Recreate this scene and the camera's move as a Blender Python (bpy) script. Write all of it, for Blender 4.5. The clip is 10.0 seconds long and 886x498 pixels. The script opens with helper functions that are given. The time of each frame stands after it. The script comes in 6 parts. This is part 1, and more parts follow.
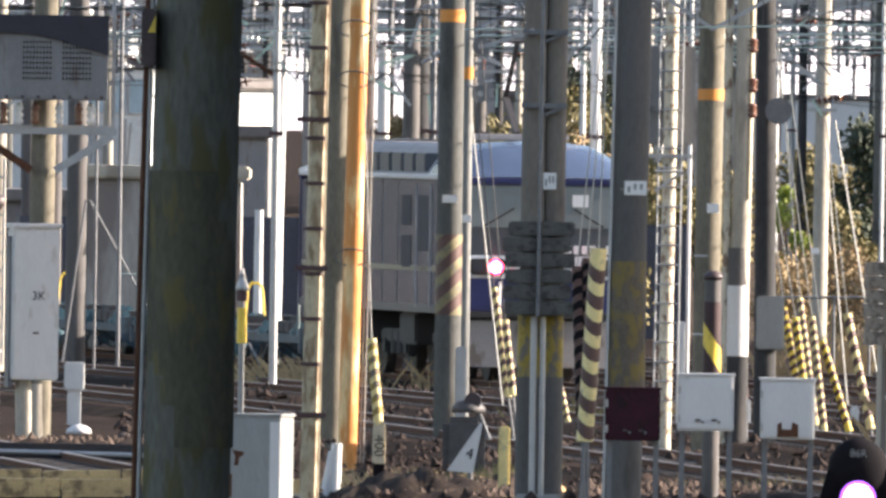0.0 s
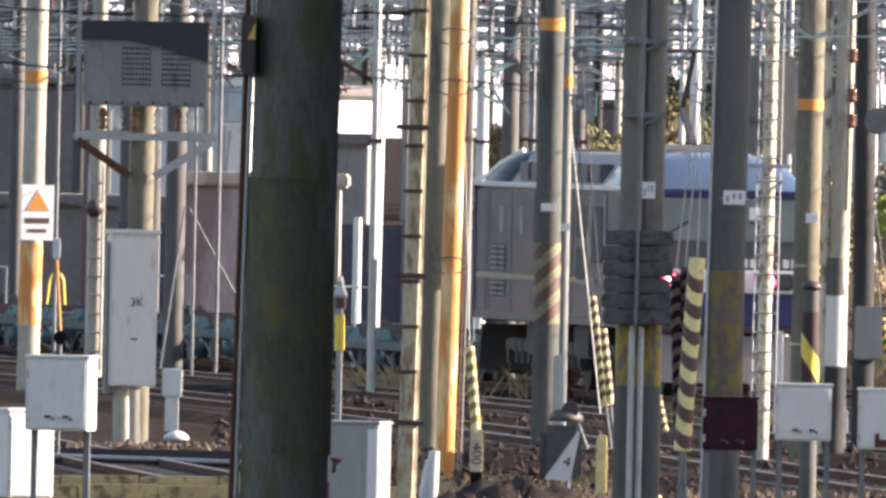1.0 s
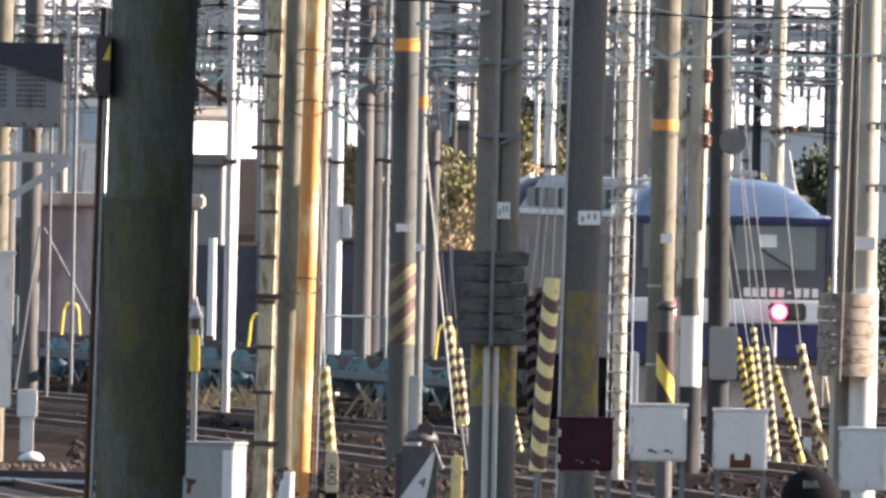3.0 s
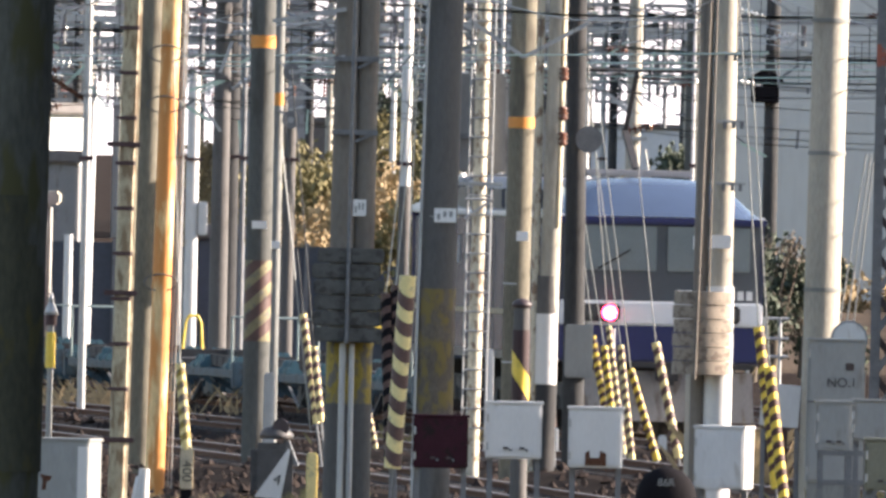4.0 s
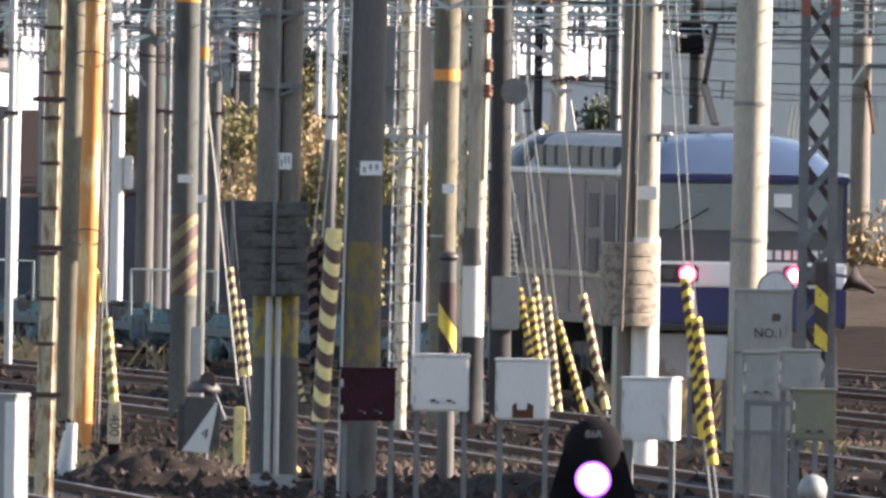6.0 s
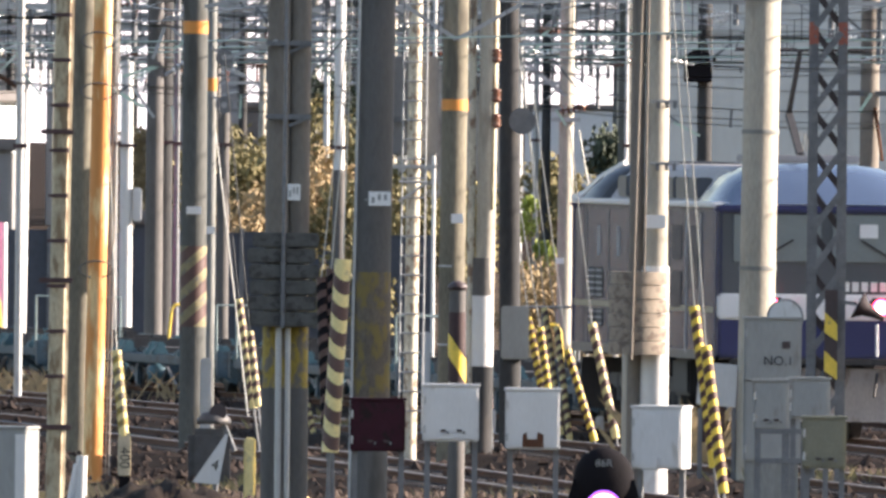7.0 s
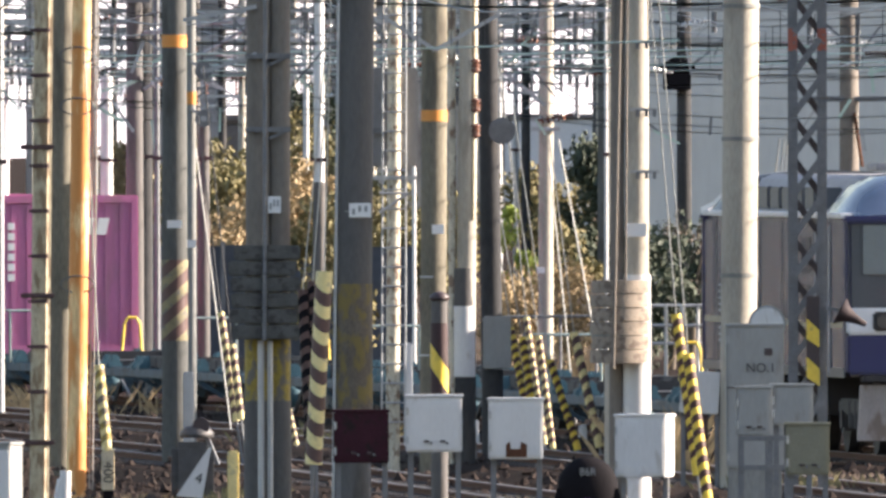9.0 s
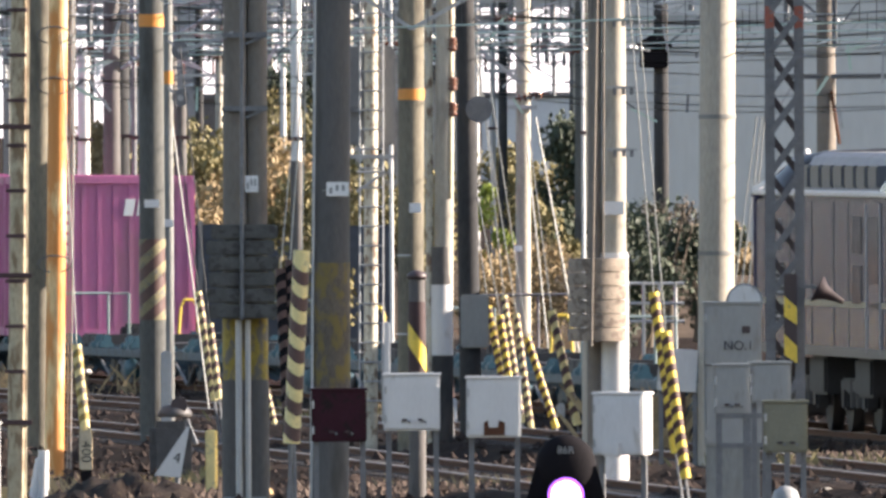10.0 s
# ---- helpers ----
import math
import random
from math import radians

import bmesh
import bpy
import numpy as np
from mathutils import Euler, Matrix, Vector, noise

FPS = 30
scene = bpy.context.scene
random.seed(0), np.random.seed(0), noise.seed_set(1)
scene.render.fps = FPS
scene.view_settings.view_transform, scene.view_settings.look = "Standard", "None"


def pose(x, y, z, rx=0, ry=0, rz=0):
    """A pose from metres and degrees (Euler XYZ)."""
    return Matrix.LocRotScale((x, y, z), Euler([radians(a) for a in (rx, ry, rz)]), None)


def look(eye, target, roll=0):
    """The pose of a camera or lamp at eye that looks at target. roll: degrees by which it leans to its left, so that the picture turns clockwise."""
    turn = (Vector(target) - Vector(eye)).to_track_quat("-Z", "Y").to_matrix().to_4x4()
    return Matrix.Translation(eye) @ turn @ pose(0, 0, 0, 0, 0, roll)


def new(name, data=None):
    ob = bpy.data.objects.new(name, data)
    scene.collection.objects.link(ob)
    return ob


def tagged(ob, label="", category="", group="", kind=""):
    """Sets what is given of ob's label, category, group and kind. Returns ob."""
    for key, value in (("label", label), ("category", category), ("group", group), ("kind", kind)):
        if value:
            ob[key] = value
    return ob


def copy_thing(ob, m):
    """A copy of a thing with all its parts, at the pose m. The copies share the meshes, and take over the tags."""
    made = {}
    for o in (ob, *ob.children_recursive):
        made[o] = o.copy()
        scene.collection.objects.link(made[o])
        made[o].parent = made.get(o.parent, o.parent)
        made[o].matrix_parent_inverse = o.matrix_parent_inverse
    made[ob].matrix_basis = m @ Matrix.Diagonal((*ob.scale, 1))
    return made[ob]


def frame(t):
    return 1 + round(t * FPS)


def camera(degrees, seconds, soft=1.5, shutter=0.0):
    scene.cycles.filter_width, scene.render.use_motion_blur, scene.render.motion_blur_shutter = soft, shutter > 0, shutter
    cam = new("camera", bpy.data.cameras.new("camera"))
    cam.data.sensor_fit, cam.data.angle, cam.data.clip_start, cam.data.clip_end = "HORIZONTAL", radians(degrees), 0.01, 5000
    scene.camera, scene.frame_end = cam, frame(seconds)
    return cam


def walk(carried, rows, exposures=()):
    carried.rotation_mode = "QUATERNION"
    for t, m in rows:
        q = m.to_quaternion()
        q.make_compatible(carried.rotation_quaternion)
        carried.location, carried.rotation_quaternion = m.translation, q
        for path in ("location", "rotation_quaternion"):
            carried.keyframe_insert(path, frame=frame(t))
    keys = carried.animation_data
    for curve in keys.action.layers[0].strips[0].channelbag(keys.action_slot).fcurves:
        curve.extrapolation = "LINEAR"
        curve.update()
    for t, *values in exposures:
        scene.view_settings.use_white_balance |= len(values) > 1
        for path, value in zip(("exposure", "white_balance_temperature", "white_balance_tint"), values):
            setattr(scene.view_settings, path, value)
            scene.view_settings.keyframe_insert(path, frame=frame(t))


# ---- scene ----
# One long lens on a fixed spot, panned by hand.
EYE = (0.0, 0.0, 4.2)
cam = camera(1.5, 10.0, soft=3.0)
# seconds, tilt, pan, roll (degrees)
AIM = [
    (0.0, 89.7484, 0.4532, 0.832),
    (0.5, 89.7607, 0.5473, 1.019),
    (1.0, 89.7594, 0.6202, 1.148),
    (1.5, 89.7632, 0.6164, 1.228),
    (2.0, 89.7825, 0.5206, 1.205),
    (2.2, 89.7840, 0.4971, 1.205),
    (3.3, 89.8053, 0.3451, 1.095),
    (3.5, 89.8079, 0.2582, 1.236),
    (4.0, 89.7994, 0.1312, 1.274),
    (4.5, 89.7547, 0.0685, 1.392),
    (5.0, 89.7200, 0.0034, 1.524),
    (5.2, 89.7120, -0.0163, 1.698),
    (6.5, 89.7397, 0.0151, 0.539),
    (7.0, 89.7722, 0.0207, 0.558),
    (7.5, 89.7996, 0.0185, 0.405),
    (8.0, 89.7934, -0.0000, -0.000),
    (8.5, 89.7982, -0.0210, -0.095),
    (9.0, 89.7905, -0.0113, -0.123),
    (9.5, 89.7468, -0.0105, -0.459),
    (10.0, 89.7541, -0.0494, -0.286),
]


def aim(tilt, pan, roll):
    m = pose(0, 0, 0, 0, 0, pan) @ pose(0, 0, 0, tilt, 0, 0) @ pose(0, 0, 0, 0, 0, roll)
    return Matrix.Translation(EYE) @ m


walk(cam, [(t, aim(a, b, c)) for t, a, b, c in AIM], exposures=[(0.0, 1.84, 7150, 17), (10.0, 1.84, 7150, 17)])

# ---- sky and sun ----
SUN_AZ, SUN_EL = 84.0, 22.0     # degrees: from +y towards +x, and above the horizon
world = bpy.data.worlds.new("sky")
scene.world = world
world.use_nodes = True
wn = world.node_tree.nodes
sky = wn.new("ShaderNodeTexSky")
sky.sky_type, sky.sun_disc = "NISHITA", False
sky.sun_elevation, sky.sun_rotation = radians(SUN_EL), radians(SUN_AZ)
sky.air_density, sky.dust_density = 1.0, 0.6
wn["Background"].inputs[1].default_value = 0.086
world.node_tree.links.new(sky.outputs[0], wn["Background"].inputs[0])
sun = new("sun", bpy.data.lights.new("sun", "SUN"))
sun.data.energy, sun.data.angle, sun.data.color = 5.0, radians(0.5), (1.0, 0.93, 0.84)
_az, _el = radians(SUN_AZ), radians(SUN_EL)
sun.matrix_world = look((math.sin(_az) * math.cos(_el) * 50, math.cos(_az) * math.cos(_el) * 50, math.sin(_el) * 50), (0, 0, 0))

# ---- materials ----
def mat(name, base, rough=0.7, metal=0.0, vary=0.25, scale=3.0, fine=40.0, bump=0.15, stain=None, stain_at=0.62, streak=1.0, emit=None, power=0.0, per_object=0.0, spec=0.5):
    """Two scales of tone, stains of another colour (streaked down by streak < 1), fine relief."""
    m = bpy.data.materials.new(name)
    m.use_nodes = True
    nt = m.node_tree
    n, l = nt.nodes, nt.links
    b = n["Principled BSDF"]
    tc, mp = n.new("ShaderNodeTexCoord"), n.new("ShaderNodeMapping")
    mp.inputs["Scale"].default_value = (1, 1, streak)
    l.new(tc.outputs["Object"], mp.inputs["Vector"])
    big, small = n.new("ShaderNodeTexNoise"), n.new("ShaderNodeTexNoise")
    for t, s in ((big, scale), (small, fine)):
        t.inputs["Scale"].default_value, t.inputs["Detail"].default_value = s, 5.0
        l.new(mp.outputs[0], t.inputs["Vector"])
    mix = n.new("ShaderNodeMath")
    mix.operation = "ADD"
    l.new(big.outputs[0], mix.inputs[0]), l.new(small.outputs[0], mix.inputs[1])
    ramp = n.new("ShaderNodeValToRGB")
    ramp.color_ramp.elements[0].position, ramp.color_ramp.elements[1].position = 0.62, 1.38
    lo, hi = [max(0.0, c * (1 - vary)) for c in base], [min(1.0, c * (1 + vary)) for c in base]
    ramp.color_ramp.elements[0].color, ramp.color_ramp.elements[1].color = (*lo, 1), (*hi, 1)
    half = n.new("ShaderNodeMath")
    half.operation, half.inputs[1].default_value = "MULTIPLY", 0.5
    l.new(mix.outputs[0], half.inputs[0])
    ramp.color_ramp.elements[0].position, ramp.color_ramp.elements[1].position = 0.33, 0.67
    l.new(half.outputs[0], ramp.inputs[0])
    col = ramp.outputs[0]
    if stain:
        st = n.new("ShaderNodeTexNoise")
        st.inputs["Scale"].default_value, st.inputs["Detail"].default_value = scale * 1.7, 8.0
        l.new(mp.outputs[0], st.inputs["Vector"])
        sr = n.new("ShaderNodeValToRGB")
        sr.color_ramp.elements[0].position, sr.color_ramp.elements[1].position = stain_at - 0.06, stain_at + 0.04
        l.new(st.outputs[0], sr.inputs[0])
        sm = n.new("ShaderNodeMix")
        sm.data_type = "RGBA"
        l.new(sr.outputs[0], sm.inputs[0]), l.new(col, sm.inputs[6])
        sm.inputs[7].default_value = (*stain, 1)
        col = sm.outputs[2]
    if per_object:
        oi, hv = n.new("ShaderNodeObjectInfo"), n.new("ShaderNodeHueSaturation")
        mr = n.new("ShaderNodeMapRange")
        mr.inputs[3].default_value, mr.inputs[4].default_value = 1 - per_object, 1 + per_object
        l.new(oi.outputs["Random"], mr.inputs[0]), l.new(mr.outputs[0], hv.inputs["Value"]), l.new(col, hv.inputs["Color"])
        col = hv.outputs[0]
    l.new(col, b.inputs["Base Color"])
    b.inputs["Roughness"].default_value, b.inputs["Metallic"].default_value = rough, metal
    b.inputs["Specular IOR Level"].default_value = spec
    if bump:
        bp = n.new("ShaderNodeBump")
        bp.inputs["Strength"].default_value, bp.inputs["Distance"].default_value = bump, 0.02
        l.new(small.outputs[0], bp.inputs["Height"]), l.new(bp.outputs[0], b.inputs["Normal"])
    if emit:
        b.inputs["Emission Color"].default_value, b.inputs["Emission Strength"].default_value = (*emit, 1), power
    return m


CONCRETE = mat("pale_concrete", (0.37, 0.343, 0.29), 0.85, vary=0.22, scale=2.0, stain=(0.26, 0.23, 0.19), streak=0.25)
CONCRETE_GREY = mat("grey_concrete", (0.203, 0.21, 0.203), 0.85, vary=0.2, scale=2.0, stain=(0.17, 0.17, 0.16), streak=0.25)
CONCRETE_BROWN = mat("brown_concrete", (0.17, 0.149, 0.128), 0.85, vary=0.2, scale=2.0, stain=(0.12, 0.1, 0.09), streak=0.25)
CONCRETE_DARK = mat("dark_concrete", (0.1, 0.095, 0.093), 0.85, vary=0.2, scale=2.0, stain=(0.07, 0.065, 0.06), streak=0.25)
MOSSY = mat("mossy_concrete", (0.1, 0.1, 0.084), 0.9, vary=0.35, scale=5.0, stain=(0.085, 0.08, 0.035), streak=0.3, stain_at=0.58)
MOSSY_PAINT = mat("worn_yellow_paint_on_moss", (0.075, 0.072, 0.048), 0.9, vary=0.35, scale=7.0, stain=(0.11, 0.095, 0.035), streak=0.4, stain_at=0.62)
RUST_POLE = mat("rusty_cream_paint", (0.8, 0.55, 0.27), 0.6, vary=0.3, scale=4.0, stain=(0.6, 0.24, 0.06), stain_at=0.47, streak=0.2)
# grey concrete with the shade on it mixed into the base colour
DARKENED_GREY = mat("darkened_grey_concrete", (0.1, 0.104, 0.1), 0.9, spec=0.2, vary=0.25, scale=2.5, stain=(0.07, 0.07, 0.065), streak=0.25)
MAROON = mat("dark_maroon_enamel", (0.034, 0.008, 0.015), 0.6, vary=0.25, scale=5.0, spec=0.15, stain=(0.018, 0.01, 0.011))
TAN_CONCRETE = mat("tan_grey_concrete", (0.17, 0.155, 0.12), 0.9, spec=0.2, vary=0.3, scale=2.5, stain=(0.11, 0.1, 0.08), streak=0.25)
WAGON_PLATE = mat("wagon_grey_plate", (0.08, 0.095, 0.105), 0.6, vary=0.25, scale=4.0, stain=(0.05, 0.055, 0.06), stain_at=0.57)
DULL_LINE = mat("dull_yellow_line", (0.27, 0.23, 0.16), 0.5, vary=0.15, scale=4.0)
LADDER_CREAM = mat("flaking_cream_paint", (0.5, 0.47, 0.38), 0.6, vary=0.3, scale=7.0, stain=(0.2, 0.14, 0.1), stain_at=0.57, streak=0.6)
CREAM_POLE = mat("cream_paint", (0.4, 0.34, 0.23), 0.6, vary=0.3, scale=6.0, stain=(0.2, 0.14, 0.08), stain_at=0.55, streak=0.4)
# near-black base colour stands in for poles that get no sun
UNLIT_DARK = mat("unlit_dark_concrete", (0.045, 0.046, 0.048), 0.85, spec=0.2, vary=0.3, scale=2.0, stain=(0.075, 0.07, 0.068), streak=0.25)
GALV = mat("galvanised_steel", (0.375, 0.383, 0.39), 0.5, 0.35, vary=0.15, scale=6.0)
GALV_DARK = mat("weathered_steel", (0.16, 0.165, 0.175), 0.6, 0.3, vary=0.25, scale=6.0)
RUST = mat("rust", (0.088, 0.033, 0.0154), 0.85, 0.1, vary=0.35, scale=8.0)
DARKRED = mat("dark_red_brown_paint", (0.06, 0.028, 0.03), 0.6, vary=0.3, scale=8.0)
ORANGE = mat("orange_band_paint", (0.64, 0.25, 0.05), 0.55, vary=0.12, scale=8.0)
YELLOW = mat("yellow_plastic", (0.75, 0.53, 0.07), 0.45, vary=0.15, scale=8.0, stain=(0.45, 0.32, 0.08), stain_at=0.64)
YELLOW_PALE = mat("faded_yellow_plastic", (0.7, 0.58, 0.27), 0.5, vary=0.15, scale=8.0, stain=(0.4, 0.35, 0.22), stain_at=0.64)
YELLOW_WORN = mat("worn_yellow_paint", (0.288, 0.208, 0.036), 0.7, vary=0.3, scale=6.0, stain=(0.14, 0.12, 0.1), stain_at=0.55, streak=0.5)
BLACK = mat("black_plastic", (0.007, 0.006, 0.008), 0.85, vary=0.25, scale=8.0, spec=0.15)
BROWN_STRIPE = mat("faded_brown_stripe", (0.085, 0.042, 0.038), 0.55, vary=0.25, scale=8.0)
# worn tan paint, darkened further for the shade on its pole
TAN_STRIPE = mat("faded_shaded_tan_stripe", (0.21, 0.18, 0.1), 0.7, vary=0.25, scale=7.0, stain=(0.12, 0.115, 0.1), stain_at=0.6)
WHITE = mat("white_enamel", (0.576, 0.576, 0.576), 0.4, vary=0.06, scale=5.0, stain=(0.42, 0.4, 0.37), stain_at=0.68, streak=0.3, bump=0.02)
WHITE_PLATE = mat("white_plate", (0.72, 0.72, 0.72), 0.4, vary=0.05, scale=20.0, bump=0.0)
GREY_BOX = mat("grey_enamel", (0.247, 0.255, 0.255), 0.45, vary=0.1, scale=5.0, stain=(0.2, 0.19, 0.18), stain_at=0.66, streak=0.3, bump=0.02)
OLIVE_BOX = mat("olive_enamel", (0.17, 0.165, 0.12), 0.55, vary=0.15, scale=5.0)
PANEL_GREY = mat("grey_panel_paint", (0.2, 0.2, 0.205), 0.6, vary=0.15, scale=3.0, stain=(0.15, 0.13, 0.12), stain_at=0.66, streak=0.3)
BOX_DARK = mat("dark_brown_enamel", (0.05, 0.033, 0.036), 0.5, vary=0.2, scale=5.0)
LETTER = mat("black_lettering", (0.03, 0.03, 0.035), 0.6, vary=0.1, bump=0.0)
WEIGHT = mat("weight_concrete", (0.25, 0.21, 0.17), 0.9, vary=0.25, scale=7.0, stain=(0.14, 0.11, 0.09), stain_at=0.58)
WEIGHT_DARK = mat("dark_weight_concrete", (0.085, 0.085, 0.08), 0.9, vary=0.25, scale=7.0, stain=(0.05, 0.045, 0.045), stain_at=0.58)
WIRE = mat("bare_wire", (0.32, 0.32, 0.31), 0.45, 0.5, vary=0.15, bump=0.0)
WIRE_DARK = mat("dark_wire", (0.1, 0.1, 0.1), 0.6, 0.2, vary=0.15, bump=0.0)
WIRE_GREEN = mat("patina_wire", (0.4, 0.55, 0.47), 0.5, 0.2, vary=0.15, bump=0.0)
PORCELAIN = mat("porcelain", (0.7, 0.7, 0.68), 0.2, vary=0.1, bump=0.0)
PORCELAIN_BROWN = mat("brown_porcelain", (0.16, 0.07, 0.05), 0.2, vary=0.1, bump=0.0)
BALLAST = mat("ballast", (0.022, 0.0165, 0.015), 1.0, spec=0.03, vary=0.7, scale=0.9, fine=18.0, bump=0.8, stain=(0.04, 0.029, 0.022), stain_at=0.57)
STONES = mat("ballast_stones", (0.037, 0.028, 0.025), 0.95, spec=0.1, vary=0.7, scale=9.0, fine=30.0)
SLEEPER = mat("sleeper_concrete", (0.055, 0.046, 0.044), 0.9, vary=0.4, scale=4.0)
TIMBER = mat("weathered_timber", (0.525, 0.362, 0.175), 0.8, vary=0.3, scale=3.0, stain=(0.2, 0.13, 0.07), stain_at=0.6)
RAIL_TOP = mat("polished_rail", (0.2, 0.185, 0.185), 0.6, 0.5, vary=0.1, bump=0.0)
LOCO_BLUE = mat("loco_blue_paint", (0.056, 0.083, 0.142), 0.2, vary=0.08, scale=2.0, bump=0.02)
LOCO_NAVY = mat("loco_navy_paint", (0.014, 0.02, 0.1), 0.3, vary=0.1, scale=2.0, bump=0.02)
LOCO_SIDE = mat("loco_side_paint", (0.125, 0.125, 0.15), 0.22, vary=0.14, scale=2.2, bump=0.02, stain=(0.16, 0.145, 0.15), stain_at=0.6, streak=0.15)
LOCO_WHITE = mat("loco_white_paint", (0.702, 0.702, 0.72), 0.35, vary=0.05, bump=0.02)
LOCO_GREY = mat("loco_front_grey", (0.075, 0.083, 0.095), 0.4, vary=0.1, bump=0.02)
LOCO_ROOF = mat("loco_roof_grey", (0.3, 0.29, 0.3), 0.7, vary=0.2, scale=3.0)
UNDER = mat("underframe_black", (0.028, 0.027, 0.03), 0.7, vary=0.35, scale=4.0)
PLOUGH = mat("plough_grey", (0.3, 0.27, 0.26), 0.6, vary=0.2, scale=3.0, stain=(0.18, 0.14, 0.12), stain_at=0.6, streak=0.4)
GLASS = mat("dark_glass", (0.05, 0.058, 0.07), 0.08, vary=0.05, bump=0.0, spec=0.7)
GLASS_PALE = mat("cab_glass", (0.16, 0.19, 0.2), 0.35, vary=0.1, bump=0.0, spec=0.8)
TAIL_RED = mat("lit_tail_lamp", (0.8, 0.05, 0.08), 0.3, bump=0.0, emit=(1.0, 0.03, 0.09), power=9.0)
TAIL_CORE = mat("lit_tail_lamp_core", (1, 0.6, 0.6), 0.3, bump=0.0, emit=(1.0, 0.62, 0.62), power=9.0)
SIGNAL_LIT = mat("lit_violet_lens", (0.9, 0.8, 1), 0.3, bump=0.0, emit=(0.75, 0.55, 1.0), power=4.0)
SIGNAL_HALO = mat("violet_lens_halo", (0.3, 0.1, 0.6), 0.3, bump=0.0, emit=(0.28, 0.08, 0.8), power=1.0)
PINK = mat("container_paint", (0.46, 0.14, 0.285), 0.5, vary=0.1, scale=1.2, stain=(0.36, 0.14, 0.22), stain_at=0.6, streak=0.25)
TEAL = mat("wagon_blue_grey", (0.036, 0.075, 0.105), 0.6, vary=0.25, scale=3.0, stain=(0.025, 0.035, 0.045), stain_at=0.57)
BUILD_GREY = mat("rendered_wall", (0.262, 0.256, 0.262), 0.85, vary=0.12, scale=0.3, fine=8.0, stain=(0.36, 0.34, 0.33), stain_at=0.6, streak=0.3)
BLOCK_PALE = mat("pale_block_cladding", (0.5, 0.52, 0.515), 0.8, vary=0.08, scale=0.3, fine=6.0, stain=(0.34, 0.35, 0.35), stain_at=0.62, streak=0.2)
LOCK_TEAL = mat("lock_blue_green", (0.05, 0.12, 0.15), 0.6, vary=0.25, scale=3.0)
BUILD_WHITE = mat("pale_cladding", (0.51, 0.535, 0.561), 0.7, vary=0.1, scale=0.3, fine=6.0)
BUILD_DARK = mat("dark_cladding", (0.15, 0.14, 0.138), 0.8, vary=0.2, scale=0.4, fine=6.0)
WALL_STAIN = mat("old_concrete_wall", (0.32, 0.31, 0.29), 0.9, vary=0.25, scale=0.6, fine=10.0, stain=(0.18, 0.16, 0.15), stain_at=0.55, streak=0.35)
BARK = mat("bark", (0.1, 0.08, 0.06), 0.9, vary=0.3)
PEELING = mat("peeling_yellow_paint", (0.115, 0.093, 0.072), 0.85, vary=0.35, scale=4.0, stain=(0.185, 0.135, 0.045), stain_at=0.55, streak=0.6)
LEAF_GREEN = mat("dark_green_leaves", (0.032, 0.048, 0.026), 0.7, vary=0.45, scale=2.0, fine=9.0, bump=0.0)
LEAF_LIME = mat("lime_leaves", (0.2, 0.25, 0.04), 0.7, vary=0.4, scale=2.0, fine=9.0, bump=0.0)
LEAF_OLIVE = mat("olive_leaves", (0.17, 0.145, 0.06), 0.75, vary=0.45, scale=2.0, fine=9.0, bump=0.0)
LEAF_TAN = mat("dry_tan_leaves", (0.31, 0.225, 0.12), 0.8, vary=0.4, scale=2.0, fine=9.0, bump=0.0)


# ---- mesh helpers ----
def tube(bm, p0, p1, r0, r1=None, n=10, caps=True):
    r1 = r0 if r1 is None else r1
    p0, p1 = Vector(p0), Vector(p1)
    q = (p1 - p0).to_track_quat("Z", "Y")
    rings = []
    for p, r in ((p0, r0), (p1, r1)):
        rings.append([bm.verts.new(p + q @ Vector((r * math.cos(2 * math.pi * i / n), r * math.sin(2 * math.pi * i / n), 0))) for i in range(n)])
    for i in range(n):
        f = bm.faces.new((rings[0][i], rings[0][(i + 1) % n], rings[1][(i + 1) % n], rings[1][i]))
        f.smooth = n > 6
    if caps:
        for f in (bm.faces.new(rings[0][::-1]), bm.faces.new(rings[1])):
            for e in f.edges:
                e.smooth = False
    return bm


def block(bm, c, s, bev=0.0, rz=0.0, ry=0.0):
    """A box of size s round c, its edges bevelled."""
    m = Matrix.Translation(c) @ pose(0, 0, 0, 0, ry, rz) @ Matrix.Diagonal((*s, 1))
    g = bmesh.ops.create_cube(bm, size=1.0, matrix=m)
    if bev:
        es = list({e for v in g["verts"] for e in v.link_edges})
        bmesh.ops.bevel(bm, geom=es, offset=bev, segments=2, affect="EDGES")
    return bm


def beam(bm, p0, p1, w, h=None):
    """A straight bar of rectangular section from p0 to p1."""
    p0, p1 = Vector(p0), Vector(p1)
    h = w if h is None else h
    q = (p1 - p0).to_track_quat("Z", "Y").to_matrix().to_4x4()
    bmesh.ops.create_cube(bm, size=1.0, matrix=Matrix.Translation((p0 + p1) / 2) @ q @ Matrix.Diagonal((w, h, (p1 - p0).length, 1)))
    return bm


